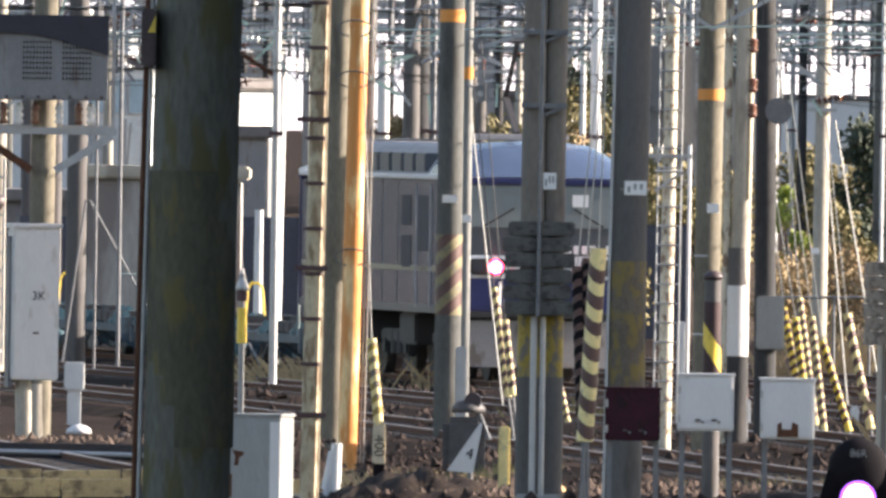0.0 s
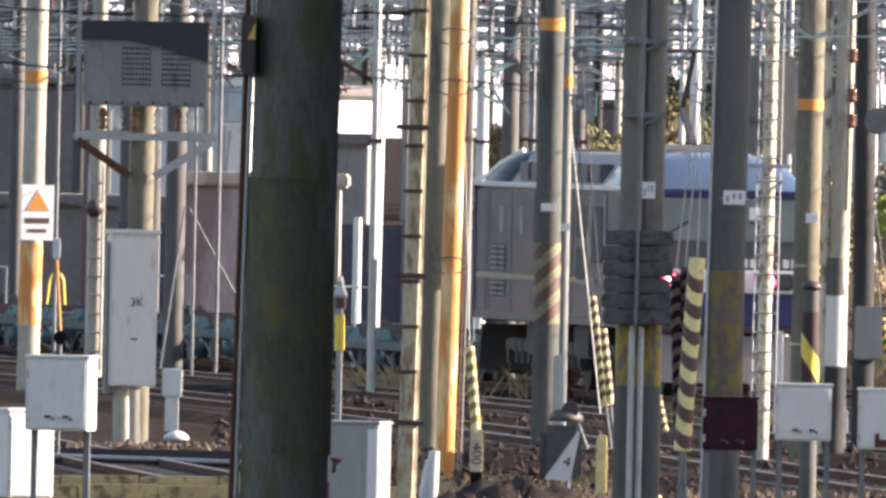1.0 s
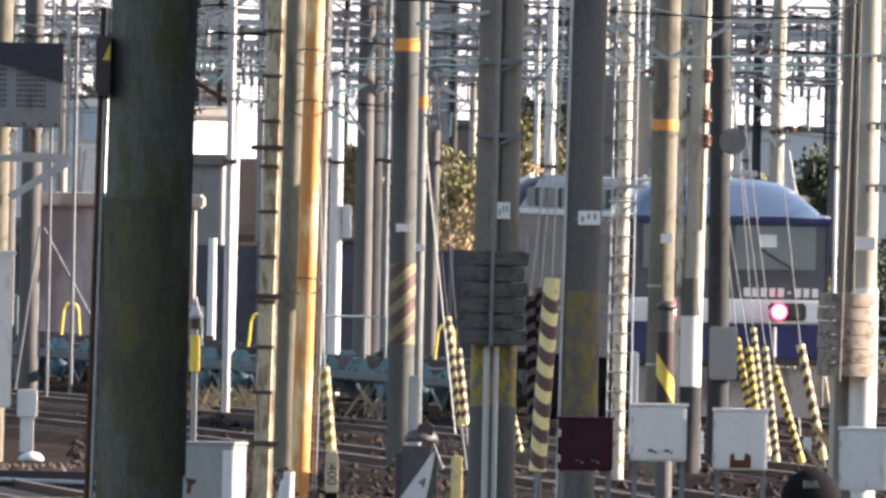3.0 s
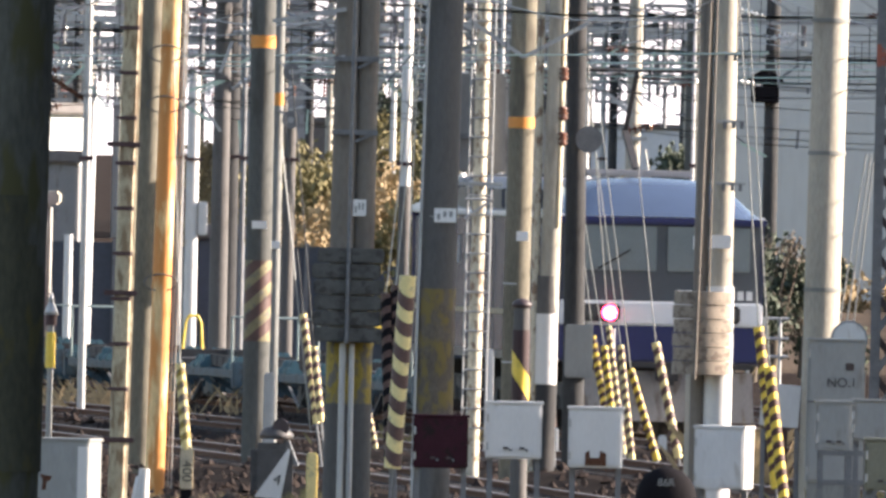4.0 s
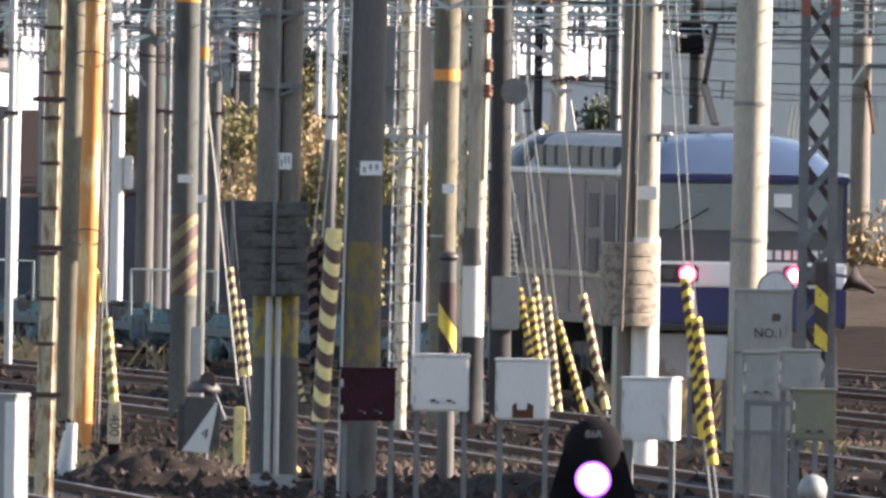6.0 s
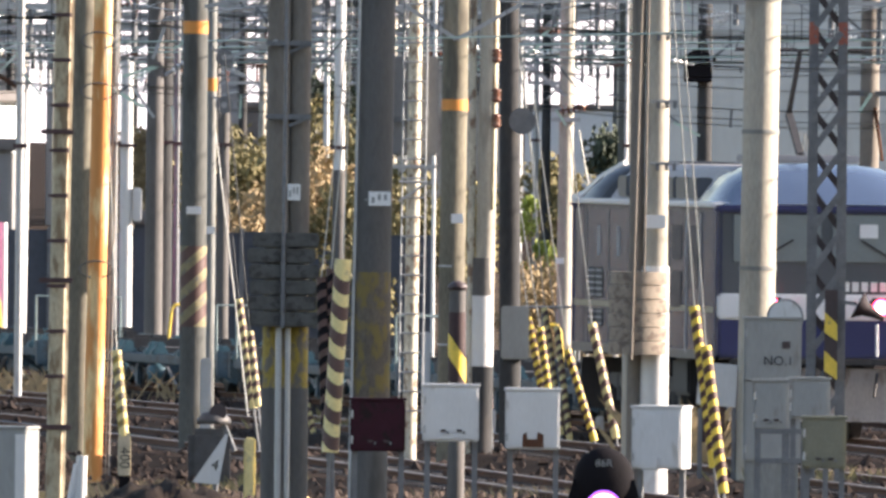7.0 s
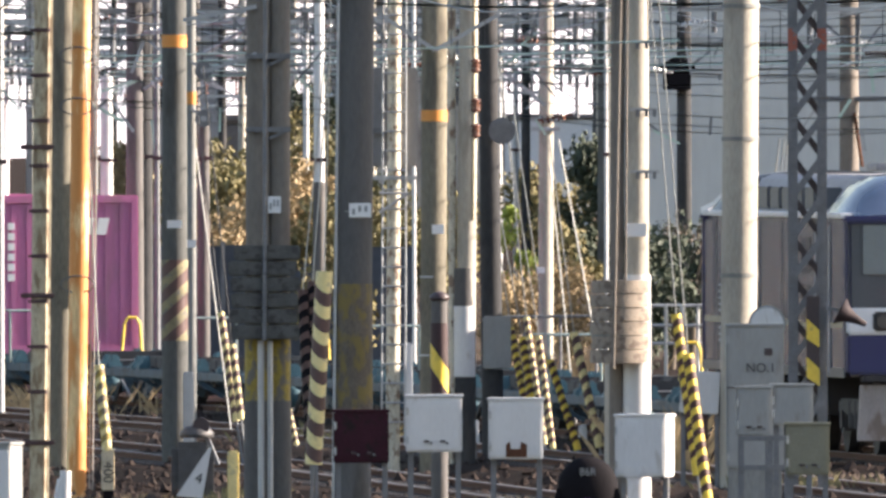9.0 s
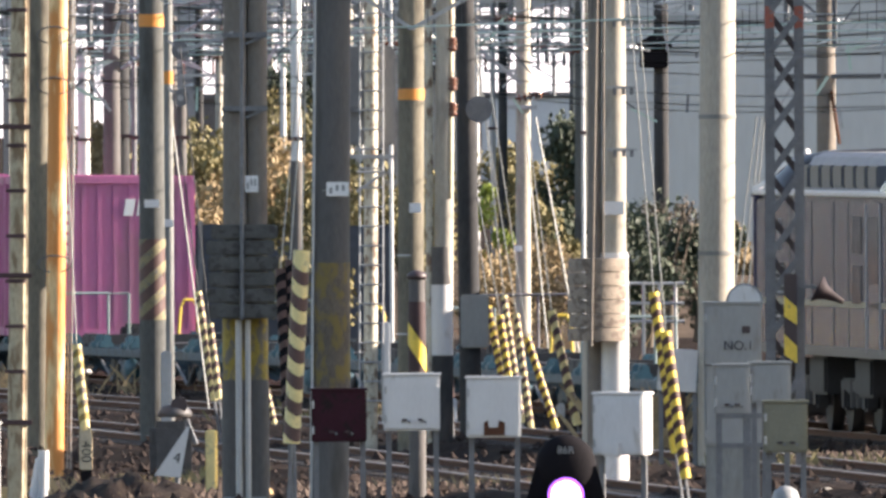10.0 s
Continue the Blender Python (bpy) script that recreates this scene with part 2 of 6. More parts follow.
def lathe(bm, c, prof, n=14):
    """prof: radius and height pairs, turned round the upright axis through c."""
    rings = [[bm.verts.new((c[0] + r * math.cos(2 * math.pi * i / n), c[1] + r * math.sin(2 * math.pi * i / n), c[2] + z)) for i in range(n)] for r, z in prof]
    for a, b in zip(rings, rings[1:]):
        for i in range(n):
            f = bm.faces.new((a[i], a[(i + 1) % n], b[(i + 1) % n], b[i]))
            f.smooth = True
    bm.faces.new(rings[0][::-1]), bm.faces.new(rings[-1])
    return bm


def prism(bm, pts, y0, y1):
    """An outline of x, z pairs, given depth from y0 to y1."""
    a, b = [bm.verts.new((x, y0, z)) for x, z in pts], [bm.verts.new((x, y1, z)) for x, z in pts]
    bm.faces.new(a), bm.faces.new(b[::-1])
    for i in range(len(pts)):
        j = (i + 1) % len(pts)
        bm.faces.new((a[j], a[i], b[i], b[j]))
    bmesh.ops.recalc_face_normals(bm, faces=bm.faces[:])
    return bm


def B():
    return bmesh.new()


def mesh_of(name, bm, material):
    me = bpy.data.meshes.new(name)
    bm.to_mesh(me)
    bm.free()
    me.materials.append(material)
    return me


def part(name, bm, material, parent, label=""):
    ob = new(name, mesh_of(name, bm, material))
    ob.parent = parent
    return tagged(ob, label)


def thing(name, x, y, z, label, category, group="", kind="", rz=0.0):
    ob = new(name)
    ob.empty_display_size = 0.2
    ob.matrix_basis = pose(x, y, z, 0, 0, rz)
    return tagged(ob, label, category, group, kind)


def lone(name, bm, material, label, category, group="", kind="", at=(0, 0, 0)):
    """A thing of one mesh."""
    ob = new(name, mesh_of(name, bm, material))
    ob.location = at
    return tagged(ob, label, category, group, kind)


def words(name, text, size, material, parent, x, y, z, turn=0.0):
    """Flat lettering that faces -y, centred on its place."""
    cu = bpy.data.curves.new(name, "FONT")
    cu.body, cu.size, cu.align_x, cu.align_y, cu.extrude = text, size, "CENTER", "CENTER", 0.002
    tmp = bpy.data.objects.new(name, cu)
    scene.collection.objects.link(tmp)
    me = bpy.data.meshes.new_from_object(tmp.evaluated_get(bpy.context.evaluated_depsgraph_get()))
    bpy.data.objects.remove(tmp)
    me.materials.clear()
    me.materials.append(material)
    ob = new(name, me)
    ob.parent = parent
    ob.matrix_basis = pose(x, y, z, 90, 0, 0) @ pose(0, 0, 0, 0, 0, turn)
    return ob


def helix_bands(bm, r, z0, z1, width, pitch, slope, lean=(0.0, 0.0), n=16):
    """Slanting painted stripes wound round an upright shaft."""
    k = 0
    span = slope * 2 * r
    z = z0 - span
    while z < z1:
        prev = None
        for i in range(n + 1):
            a = math.pi + math.pi * i / n
            x, y = r * math.cos(a), r * math.sin(a)
            lo = z + slope * (x + r)
            pair = []
            for h in (lo, lo + width):
                h = min(max(h, z0), z1)
                pair.append(bm.verts.new((x + lean[0] * h, y, h)))
            if prev and (prev[1].co.z - prev[0].co.z > 1e-4 or pair[1].co.z - pair[0].co.z > 1e-4):
                bm.faces.new((prev[0], pair[0], pair[1], prev[1])).smooth = True
            prev = pair
        z += pitch
        k += 1
    return bm


# ---- the line of the train ----
X0, Y0 = -2.501, 506.06
SPEED = 9.0
HEAD0, HEAD_RATE = 7.688, -0.0307     # degrees, and degrees a metre


def heading(r):
    return HEAD0 + HEAD_RATE * min(max(r, -70.0), 100.0)


def _line():
    pts, x, y = {0: (X0, Y0)}, X0, Y0
    for r in range(0, 420):
        h = radians(heading(r + 0.5))
        x, y = x + math.sin(h), y - math.cos(h)
        pts[r + 1] = (x, y)
    x, y = X0, Y0
    for r in range(0, -1200, -1):
        h = radians(heading(r - 0.5))
        x, y = x - math.sin(h), y + math.cos(h)
        pts[r - 1] = (x, y)
    return pts


LINE = _line()


def on_line(r, off=0.0):
    """The place r metres along the line and off metres to the side nearer the viewer (the +x side), with the heading there."""
    i = math.floor(r)
    a, b = LINE[i], LINE[i + 1]
    f = r - i
    h = radians(heading(r))
    return a[0] + (b[0] - a[0]) * f + off * math.cos(h), a[1] + (b[1] - a[1]) * f + off * math.sin(h), heading(r)


def wire_loop(bm, x, y, z, rx, rz, r=0.01, n=14):
    """A bent loop of wire as one closed-sided run."""
    prev = None
    for j in range(n):
        a = -1.2 + j * 5.6 / (n - 1)
        c = (x + rx * math.cos(a), y, z + rz * math.sin(a))
        ring = [bm.verts.new((c[0] + r * math.cos(a) * k, c[1] + r * m, c[2] + r * math.sin(a) * k)) for k, m in ((-1, 0), (0, -1), (1, 0), (0, 1))]
        if prev:
            for k in range(4):
                bm.faces.new((prev[k], prev[(k + 1) % 4], ring[(k + 1) % 4], ring[k]))
        prev = ring
    return bm
# ---- ground, tracks, distance ----
def ground():
    bm = B()
    xs = [-3000, -400, -60, -20, 20, 60, 400, 3000]
    ys = [-300, -20, 100, 250, 350, 400, 450, 500, 600, 900, 2000, 4800]
    g = [[bm.verts.new((x, y, -0.22)) for x in xs] for y in ys]
    for j in range(len(ys) - 1):
        for i in range(len(xs) - 1):
            bm.faces.new((g[j][i], g[j][i + 1], g[j + 1][i + 1], g[j + 1][i]))
    lone("ground", bm, BALLAST, "brown stained ballast ground of a rail yard", "ground", kind="structure")


ground()
TRACKS = [-17.0, -8.9, -4.5, 0.0, 4.3, 8.6]


def sweep(bm, off, sec, r0, r1, step):
    """A section of (side, height) pairs drawn along the line."""
    prev = None
    r = r0
    while r <= r1:
        x, y, h = on_line(r, off)
        c, s = math.cos(radians(h)), math.sin(radians(h))
        ring = [bm.verts.new((x + a * c, y + a * s, z)) for a, z in sec]
        if prev:
            for i in range(len(sec)):
                j = (i + 1) % len(sec)
                bm.faces.new((prev[i], prev[j], ring[j], ring[i]))
        prev = ring
        r += step
    return bm


def track(off):
    t = thing("railway_track", *on_line(0, off)[:2], 0, "steel rails on concrete sleepers in brown ballast", "track", "tracks of the yard", "structure")
    inv = t.matrix_basis.inverted()
    for side in (-0.565, 0.565):
        bm = sweep(B(), off + side, [(-0.06, -0.15), (0.06, -0.15), (0.06, -0.13), (0.012, -0.11), (0.012, -0.04), (0.034, -0.03), (0.034, -0.004), (-0.034, -0.004), (-0.034, -0.03), (-0.012, -0.04), (-0.012, -0.11), (-0.06, -0.13)], -150, 220, 5)
        bm.transform(inv)
        rail = part("rail", bm, RUST, t, "rusty-sided rail")
        bm = sweep(B(), off + side, [(-0.033, -0.004), (0.033, -0.004), (0.028, 0.0), (-0.028, 0.0)], -150, 220, 5)
        bm.transform(inv)
        part("running_surface", bm, RAIL_TOP, rail, "polished rail head")
    bm = B()
    r = -120.0
    while r < 200:
        x, y, h = on_line(r, off)
        block(bm, (x, y, -0.13), (2.0, 0.22, 0.1), 0, rz=h)
        r += 0.62
    bm.transform(inv)
    tagged(part("sleepers", bm, SLEEPER, t), kind="stuff")
    bm = sweep(B(), off, [(-2.1, -0.26), (-1.45, -0.1), (1.45, -0.1), (2.1, -0.26)], -150, 220, 5)
    bm.transform(inv)
    part("ballast_bed", bm, BALLAST, t)


for off in TRACKS:
    track(off)


def loose_stones():
    rnd = random.Random(4)
    bm = B()
    for _ in range(9000):
        y = rnd.uniform(330, 520)
        x = rnd.uniform(-0.0175, 0.0145) * y
        r = rnd.choice((0.03, 0.04, 0.05, 0.06, 0.08)) * rnd.uniform(0.7, 1.3)
        a, zb = rnd.uniform(0, 6.3), rnd.choice((-0.22, -0.22, -0.11))
        top = bm.verts.new((x + r * 0.3 * math.cos(a), y, zb + r * rnd.uniform(0.9, 1.5)))
        k = rnd.choice((4, 5))
        ring = [bm.verts.new((x + r * rnd.uniform(0.8, 1.3) * math.cos(a + 6.283 * i / k), y + r * math.sin(a + 6.283 * i / k), zb + r * rnd.uniform(-0.3, 0.5))) for i in range(k)]
        for i in range(k):
            bm.faces.new((ring[i], ring[(i + 1) % k], top))
    lone("loose_stones", bm, STONES, "loose brown ballast stones between the tracks", "stones", kind="stuff")


loose_stones()


def pebble_strip(x0, x1, y0, y1, n, z, seed):
    """Lit brown pebbles heaped along a track edge."""
    rnd = random.Random(seed)
    bm = B()
    for _ in range(n):
        x, y, r = rnd.uniform(x0, x1), rnd.uniform(y0, y1), rnd.uniform(0.03, 0.075)
        zz = z + rnd.uniform(-0.06, 0.1) * (1 - abs(2 * (y - y0) / (y1 - y0) - 1))
        a = rnd.uniform(0, 6.3)
        top = bm.verts.new((x, y, zz + r))
        ring = [bm.verts.new((x + r * rnd.uniform(0.8, 1.2) * math.cos(a + 1.2566 * i), y + r * math.sin(a + 1.2566 * i), zz - r * 0.2)) for i in range(5)]
        for i in range(5):
            bm.faces.new((ring[i], ring[(i + 1) % 5], top))
    lone("pebbles", bm, PEBBLE, "tan and brown pebbles heaped beside the rails", "pebbles", kind="stuff")


PEBBLE = mat("tan_pebbles", (0.08, 0.054, 0.04), 0.9, vary=0.55, scale=7.0, fine=24.0)
pebble_strip(-8.993, -6.441, 410.21, 415.9, 900, -0.08, 51)
pebble_strip(-3.775, -2.025, 369.69, 379.05, 500, -0.1, 52)
pebble_strip(-1.418, 1.747, 374.31, 383.91, 700, -0.14, 53)
pebble_strip(4.432, 5.784, 396.62, 413.03, 500, -0.12, 54)


def mound(x, y, w, d, h, seed):
    """A low heap of dark soil with an uneven crest."""
    bm = B()
    nx, ny = 36, 10
    for j in range(ny):
        for i in range(nx):
            a, b = i / (nx - 1) * 2 - 1, j / (ny - 1) * 2 - 1
            k = max(0.0, 1 - a * a) * max(0.0, 1 - b * b)
            q = noise.noise(Vector((a * w * 2.2, b * d * 0.6, seed))) * 0.5 + noise.noise(Vector((a * w * 7, b * d * 2, seed + 5))) * 0.25
            bm.verts.new((a * w / 2, b * d / 2, h * k * (0.8 + 0.9 * q)))
    bm.verts.ensure_lookup_table()
    for j in range(ny - 1):
        for i in range(nx - 1):
            v = j * nx + i
            bm.faces.new((bm.verts[v], bm.verts[v + 1], bm.verts[v + nx + 1], bm.verts[v + nx])).smooth = True
    lone("soil_mound", bm, SOIL, "low heap of dark brown soil and stones", "mound", at=(x, y, -0.235))


SOIL = mat("dark_soil", (0.018, 0.012, 0.01), 0.95, spec=0.1, vary=0.6, scale=4.0, fine=22.0, bump=0.9, stain=(0.05, 0.038, 0.025), stain_at=0.6)
for i, (x, y, w, d, h) in enumerate([(-3.193, 371.99, 2.2, 6.0, 0.42), (-2.304, 379.05, 1.6, 5.0, 0.3), (-6.898, 407.41, 3.4, 8.0, 0.3), (-8.110, 410.21, 2.6, 6.0, 0.28), (0.957, 367.42, 3.0, 5.0, 0.22), (4.785, 379.05, 2.6, 6.0, 0.2), (-0.889, 369.69, 2.0, 5.0, 0.2), (2.640, 399.27, 2.2, 5.0, 0.25)]):
    mound(x, y, w, d, h, i * 3.1)


def weeds(name, x, y, w, n, h, material, label, seed):
    rnd = random.Random(seed)
    bm = B()
    for _ in range(n):
        px, py = rnd.gauss(0, w / 2), rnd.uniform(-1.5, 1.5)
        a, t = rnd.uniform(-0.5, 0.5), h * rnd.uniform(0.4, 1.2)
        b = 0.012 + 0.012 * rnd.random()
        v = [bm.verts.new((px - b, py, 0)), bm.verts.new((px + b, py, 0)), bm.verts.new((px + a * t + b * 0.4, py + 0.1, t * 0.7)), bm.verts.new((px + a * t * 1.7, py + 0.15, t))]
        bm.faces.new((v[0], v[1], v[2])), bm.faces.new((v[0], v[2], v[3]))
    lone(name, bm, material, label, "weeds", kind="stuff", at=(x, y, -0.22))


for i, (x, y, w, n, h, m) in enumerate([
        (-3.494, 379.05, 1.1, 260, 0.28, LEAF_TAN), (-3.025, 374.31, 0.8, 200, 0.22, LEAF_TAN), (2.85, 420.0, 0.5, 260, 0.8, LEAF_TAN),
        (2.018, 534.73, 1.2, 260, 0.8, LEAF_TAN), (4.773, 399.27, 1.5, 260, 0.3, LEAF_OLIVE), (-2.269, 383.91, 0.5, 160, 0.3, LEAF_OLIVE),
        (0.987, 379.05, 1.2, 200, 0.25, LEAF_TAN), (-1.108, 460.69, 1.0, 160, 0.4, LEAF_OLIVE), (-6.136, 507.54, 2.0, 300, 0.5, LEAF_TAN)]):
    weeds("dry_grass", x, y, w, n, h, m, "dry straw-coloured grass growing in the ballast", 20 + i)


BUILD_NAVY = mat("slate_cladding", (0.045, 0.055, 0.075), 0.6, vary=0.2, scale=1.0, fine=8.0)


# Buildings behind the yard.
def house(name, x0, x1, y, h, depth, material, label, panes=(), roof=None):
    b = thing(name, (x0 + x1) / 2, y + depth / 2, -0.25, label, "building")
    w = x1 - x0
    bm = block(B(), (0, 0, h / 2), (w, depth, h), 0.05)
    part("wall", bm, material, b)
    part("roof", block(B(), (0, 0, h + 0.12), (w + 0.3, depth + 0.3, 0.24), 0.04), roof or BUILD_DARK, b, "pale flat coping" if roof else "dark flat roof edge")
    for px, pz, pw, ph in panes:
        wd = part("window", prism(B(), [(px - x0 - w / 2, pz), (px - x0 - w / 2 + pw, pz), (px - x0 - w / 2 + pw, pz + ph), (px - x0 - w / 2, pz + ph)], -depth / 2 - 0.06, -depth / 2 + 0.05), GALV_DARK, b)
        part("pane", block(B(), (px - x0 - w / 2 + pw / 2, -depth / 2 - 0.062, pz + ph / 2), (pw - 0.16, 0.03, ph - 0.16)), GLASS, wd)
    return b


# pale rendered block, right of the yard
ab = house("apartment_building", 3.624, 3.624 + 16.0, 704.59, 14.0, 16.0, BLOCK_PALE, "pale grey clad block behind the bushes",
      [(5.976, 7.4, 0.5, 1.6)])
for i in range(14):
    part("cladding_joint", block(B(), (-7.6 + i * 1.15, -7.02, 8.0), (0.05, 0.05, 15.9)), BUILD_GREY, ab)
WORKSHOP_WHITE = mat("pale_workshop_cladding", (0.7, 0.75, 0.76), 0.7, vary=0.12, scale=0.8, fine=6.0, stain=(0.5, 0.55, 0.56), stain_at=0.6)
PANE_BLUE = mat("pale_blue_pane", (0.38, 0.52, 0.6), 0.25, vary=0.15, scale=2.0, bump=0.0)
house("storehouse", -20.366 , -11.602, 680.57, 2.3, 8.0, BUILD_DARK, "dark low storehouse behind the tracks")
house("retaining_wall", -11.298, -8.5, 611.12, 2.704 + 0.25, 3.0, WALL_STAIN, "stained old concrete wall with a pale coping", roof=CONCRETE)
ws = house("workshop", -14.9, -13.25, 798.53, 4.85 + 0.25, 9.0, WORKSHOP_WHITE, "pale blue-white clad workshop with glazed upper bays")
for i in range(3):
    wd = part("window", block(B(), (-0.5 + i * 0.5, -4.52, 4.45), (0.46, 0.08, 0.9), 0.01), WHITE, ws, "white window frame")
    part("pane", block(B(), (-0.5 + i * 0.5, -4.57, 4.45), (0.38, 0.03, 0.8)), PANE_BLUE, wd, "pale blue pane")
for i in range(4):
    part("lattice_post", block(B(), (-0.7 + i * 0.46, -4.6, 2.0), (0.06, 0.08, 3.8)), GALV, ws)
    part("lattice_brace", beam(B(), (-0.7 + i * 0.46, -4.6, 2.2), (-0.45 + i * 0.4, -4.6, 3.8), 0.05), GALV, ws)
house("equipment_hut", -5.73, -4.9, 600.0, 2.2 + 0.25, 2.0, BUILD_NAVY, "dark blue-grey equipment hut")
house("shed", -9.389, -8.723, 665.44, 3.402 + 0.25, 5.0, PANEL_GREY, "grey lineside shed with a flat roof")
# added thin white panel, turned towards the sun to give a bright patch
hut = house("white_hut", -10.4, -9.3, 684.0, 4.35 + 0.25, 0.25, WORKSHOP_WHITE, "thin white panel turned to the sun behind the shed")
hut.matrix_basis = pose(-9.33, 684.0, -0.25, 0, 0, 48)
house("dark_hall", -18.186 - 6, -16.187, 748.62, 4.516 + 0.25, 9.0, BUILD_DARK, "dark clad hall behind the poles")
# far row of buildings with gaps of sky
for x0, x1, d, h, m, lab in [
        (-39.25, -27.167, 1247.71, 9.5, BUILD_GREY, "far grey apartment block"),
        (-25.78, -20.68, 1197.8, 7.4, BUILD_WHITE, "far pale office block"),
        (-20.723, -16.362, 1274.26, 10.5, WALL_STAIN, "far brown-grey apartment block"),
        (-15.783, -13.348, 1301.96, 9.5, BUILD_GREY, "far grey apartment block"),
        (-12.409, -8.682, 1361.14, 10.5, BUILD_GREY, "far grey apartment block"),
        (-8.489, -7.244, 1330.89, 4.644, BUILD_DARK, "far dark clad low warehouse"),
        (-7.833, -5.929, 1425.95, 11.5, WALL_STAIN, "far grey rendered tower block"),
        (-6.225, -5.05, 1497.25, 5.075, BUILD_DARK, "far dark clad low warehouse"),
        (-4.435, 2.63, 1301.96, 11.0, WALL_STAIN, "far brown-grey apartment block"),
        (3.025, 7.775, 1497.25, 4.7, BUILD_WHITE, "far pale low hall")]:
    house("office_block", x0, x1, d, h, 20.0, m, lab, [(x0 + 0.6 + i * 1.9, 5.2 + j * 2.6, 1.1, 1.3) for i in range(int((x1 - x0 - 0.8) / 1.9)) for j in range(2)] if h > 8 else ())


# Trees and bushes: trunk, limbs, and a crown of many small leaves.
def tree(x, y, w, h, base, material, label, seed, n=1500, leaf=0.13, lumps=14, name="tree"):
    rnd = random.Random(seed)
    t = thing(name, x, y, -0.22, label, "bush" if name == "bush" else "tree")
    bm = B()
    tube(bm, (0, 0, 0), (0.05 * w, 0, h * 0.45), 0.03 * h, 0.018 * h, 7)
    cs = []
    for i in range(lumps):
        c = Vector((rnd.uniform(-0.5, 0.5) * w, rnd.uniform(-0.5, 0.5) * w, base + (h - base) * rnd.uniform(0.12, 0.86)))
        k = 1 - 0.5 * (c.z - base) / max(h - base, 0.1)
        c.x *= k + 0.2
        cs.append((c, rnd.uniform(0.16, 0.3) * min(w, h - base)))
        tube(bm, (0.03 * w, 0, h * rnd.uniform(0.15, 0.42)), c, 0.009 * h, 0.004 * h, 5)
    part("trunk", bm, BARK, t)
    bm = B()
    for _ in range(int(n * 2.6)):
        c, r = rnd.choice(cs)
        d = Vector((rnd.gauss(0, 1), rnd.gauss(0, 1), rnd.gauss(0, 1))).normalized() * r * rnd.uniform(0.35, 1.15)
        p = c + d
        q = Euler((rnd.uniform(0, 6), rnd.uniform(0, 6), rnd.uniform(0, 6))).to_matrix()
        s = leaf * 0.62 * rnd.uniform(0.5, 1.5)
        bm.faces.new([bm.verts.new(p + q @ Vector(v)) for v in ((-s, 0, 0), (0, -s * 0.5, 0), (s, 0, 0), (0, s * 0.5, s * 0.2))])
    part("crown", bm, material, t)
    return t


for u, s, w, h, base, m, lab, seed, n, leaf in [
        (-4.364, 88, 2.2, 3.689, 0.3, LEAF_OLIVE, "olive scrub on the bank", 1, 2200, 0.12),
        (-4.425, 80, 2.6, 4.325, 0.8, LEAF_OLIVE, "olive-green tree on the bank", 2, 2400, 0.13),
        (-4.138, 94, 1.6, 2.498, 0.0, LEAF_TAN, "dry tan bush on the bank", 3, 1800, 0.1),
        (-2.656, 90, 2.2, 3.644, 0.4, LEAF_TAN, "dry tan bush on the bank", 4, 2400, 0.11),
        (-3.23, 74, 2.4, 5.619, 1.5, LEAF_GREEN, "dark green tree behind the poles", 5, 2200, 0.13),
        (-2.253, 95, 1.8, 3.095, 0.0, LEAF_OLIVE, "olive scrub on the bank", 6, 1600, 0.11),
        (-6.536, 84, 1.4, 4.319, 0.2, LEAF_TAN, "dry tan bush on the bank", 7, 1500, 0.11),
        (3.305, 82, 2.3, 4.383, 0.2, LEAF_GREEN, "dark green tree beside the pale block", 8, 3000, 0.13),
        (2.568, 88, 1.2, 3.348, 0.0, LEAF_OLIVE, "olive scrub on the bank", 9, 1200, 0.11),
        (1.609, 92, 0.9, 2.896, 0.2, LEAF_LIME, "lime-green bush on the bank", 10, 1500, 0.09),
        (4.245, 98, 1.9, 2.312, 0.0, LEAF_GREEN, "dark green bush before the pale block", 11, 1700, 0.1),
        (5.219, 96, 1.8, 2.429, 0.0, LEAF_GREEN, "dark green bush before the pale block", 12, 1600, 0.1),
        (4.649, 97, 1.1, 2.963, 0.3, BARK, "bare brown shrub before the pale block", 13, 420, 0.07),
        (6.478, 92, 1.6, 2.026, 0.0, LEAF_TAN, "dry tan bush beside the pale block", 14, 1200, 0.1),
        (8.109, 92, 2.0, 2.08, 0.0, LEAF_TAN, "dry tan bush beside the pale block", 15, 1200, 0.1),
        (-0.267, 90, 2.2, 3.033, 0.0, LEAF_OLIVE, "olive scrub on the bank", 16, 1600, 0.11),
        (2.042, 96, 1.7, 1.648, 0.0, LEAF_TAN, "dry tan grass clump on the bank", 17, 1500, 0.08),
        (-3.413, 92, 2.6, 3.385, 0.0, LEAF_TAN, "dry tan bush on the bank", 19, 2000, 0.11),
        (-2.19, 84, 2.6, 3.902, 0.0, LEAF_OLIVE, "olive scrub on the bank", 20, 2000, 0.12),
        (-4.0, 76, 3.4, 4.463, 0.3, LEAF_OLIVE, "olive-green tree on the bank", 21, 2600, 0.13),
        (-1.093, 86, 2.4, 3.328, 0.0, LEAF_OLIVE, "olive scrub on the bank", 22, 1800, 0.12),
        (2.513, 80, 2.2, 4.075, 0.0, LEAF_OLIVE, "olive scrub beside the green tree", 23, 1800, 0.12),
        (1.402, 97, 1.3, 1.571, 0.0, LEAF_TAN, "dry tan grass clump on the bank", 18, 1300, 0.08)]:
    tree(u, 59890 / s, w, h + 0.22, base, m, lab, seed, n, leaf, name="tree" if h > 3.4 else "bush")


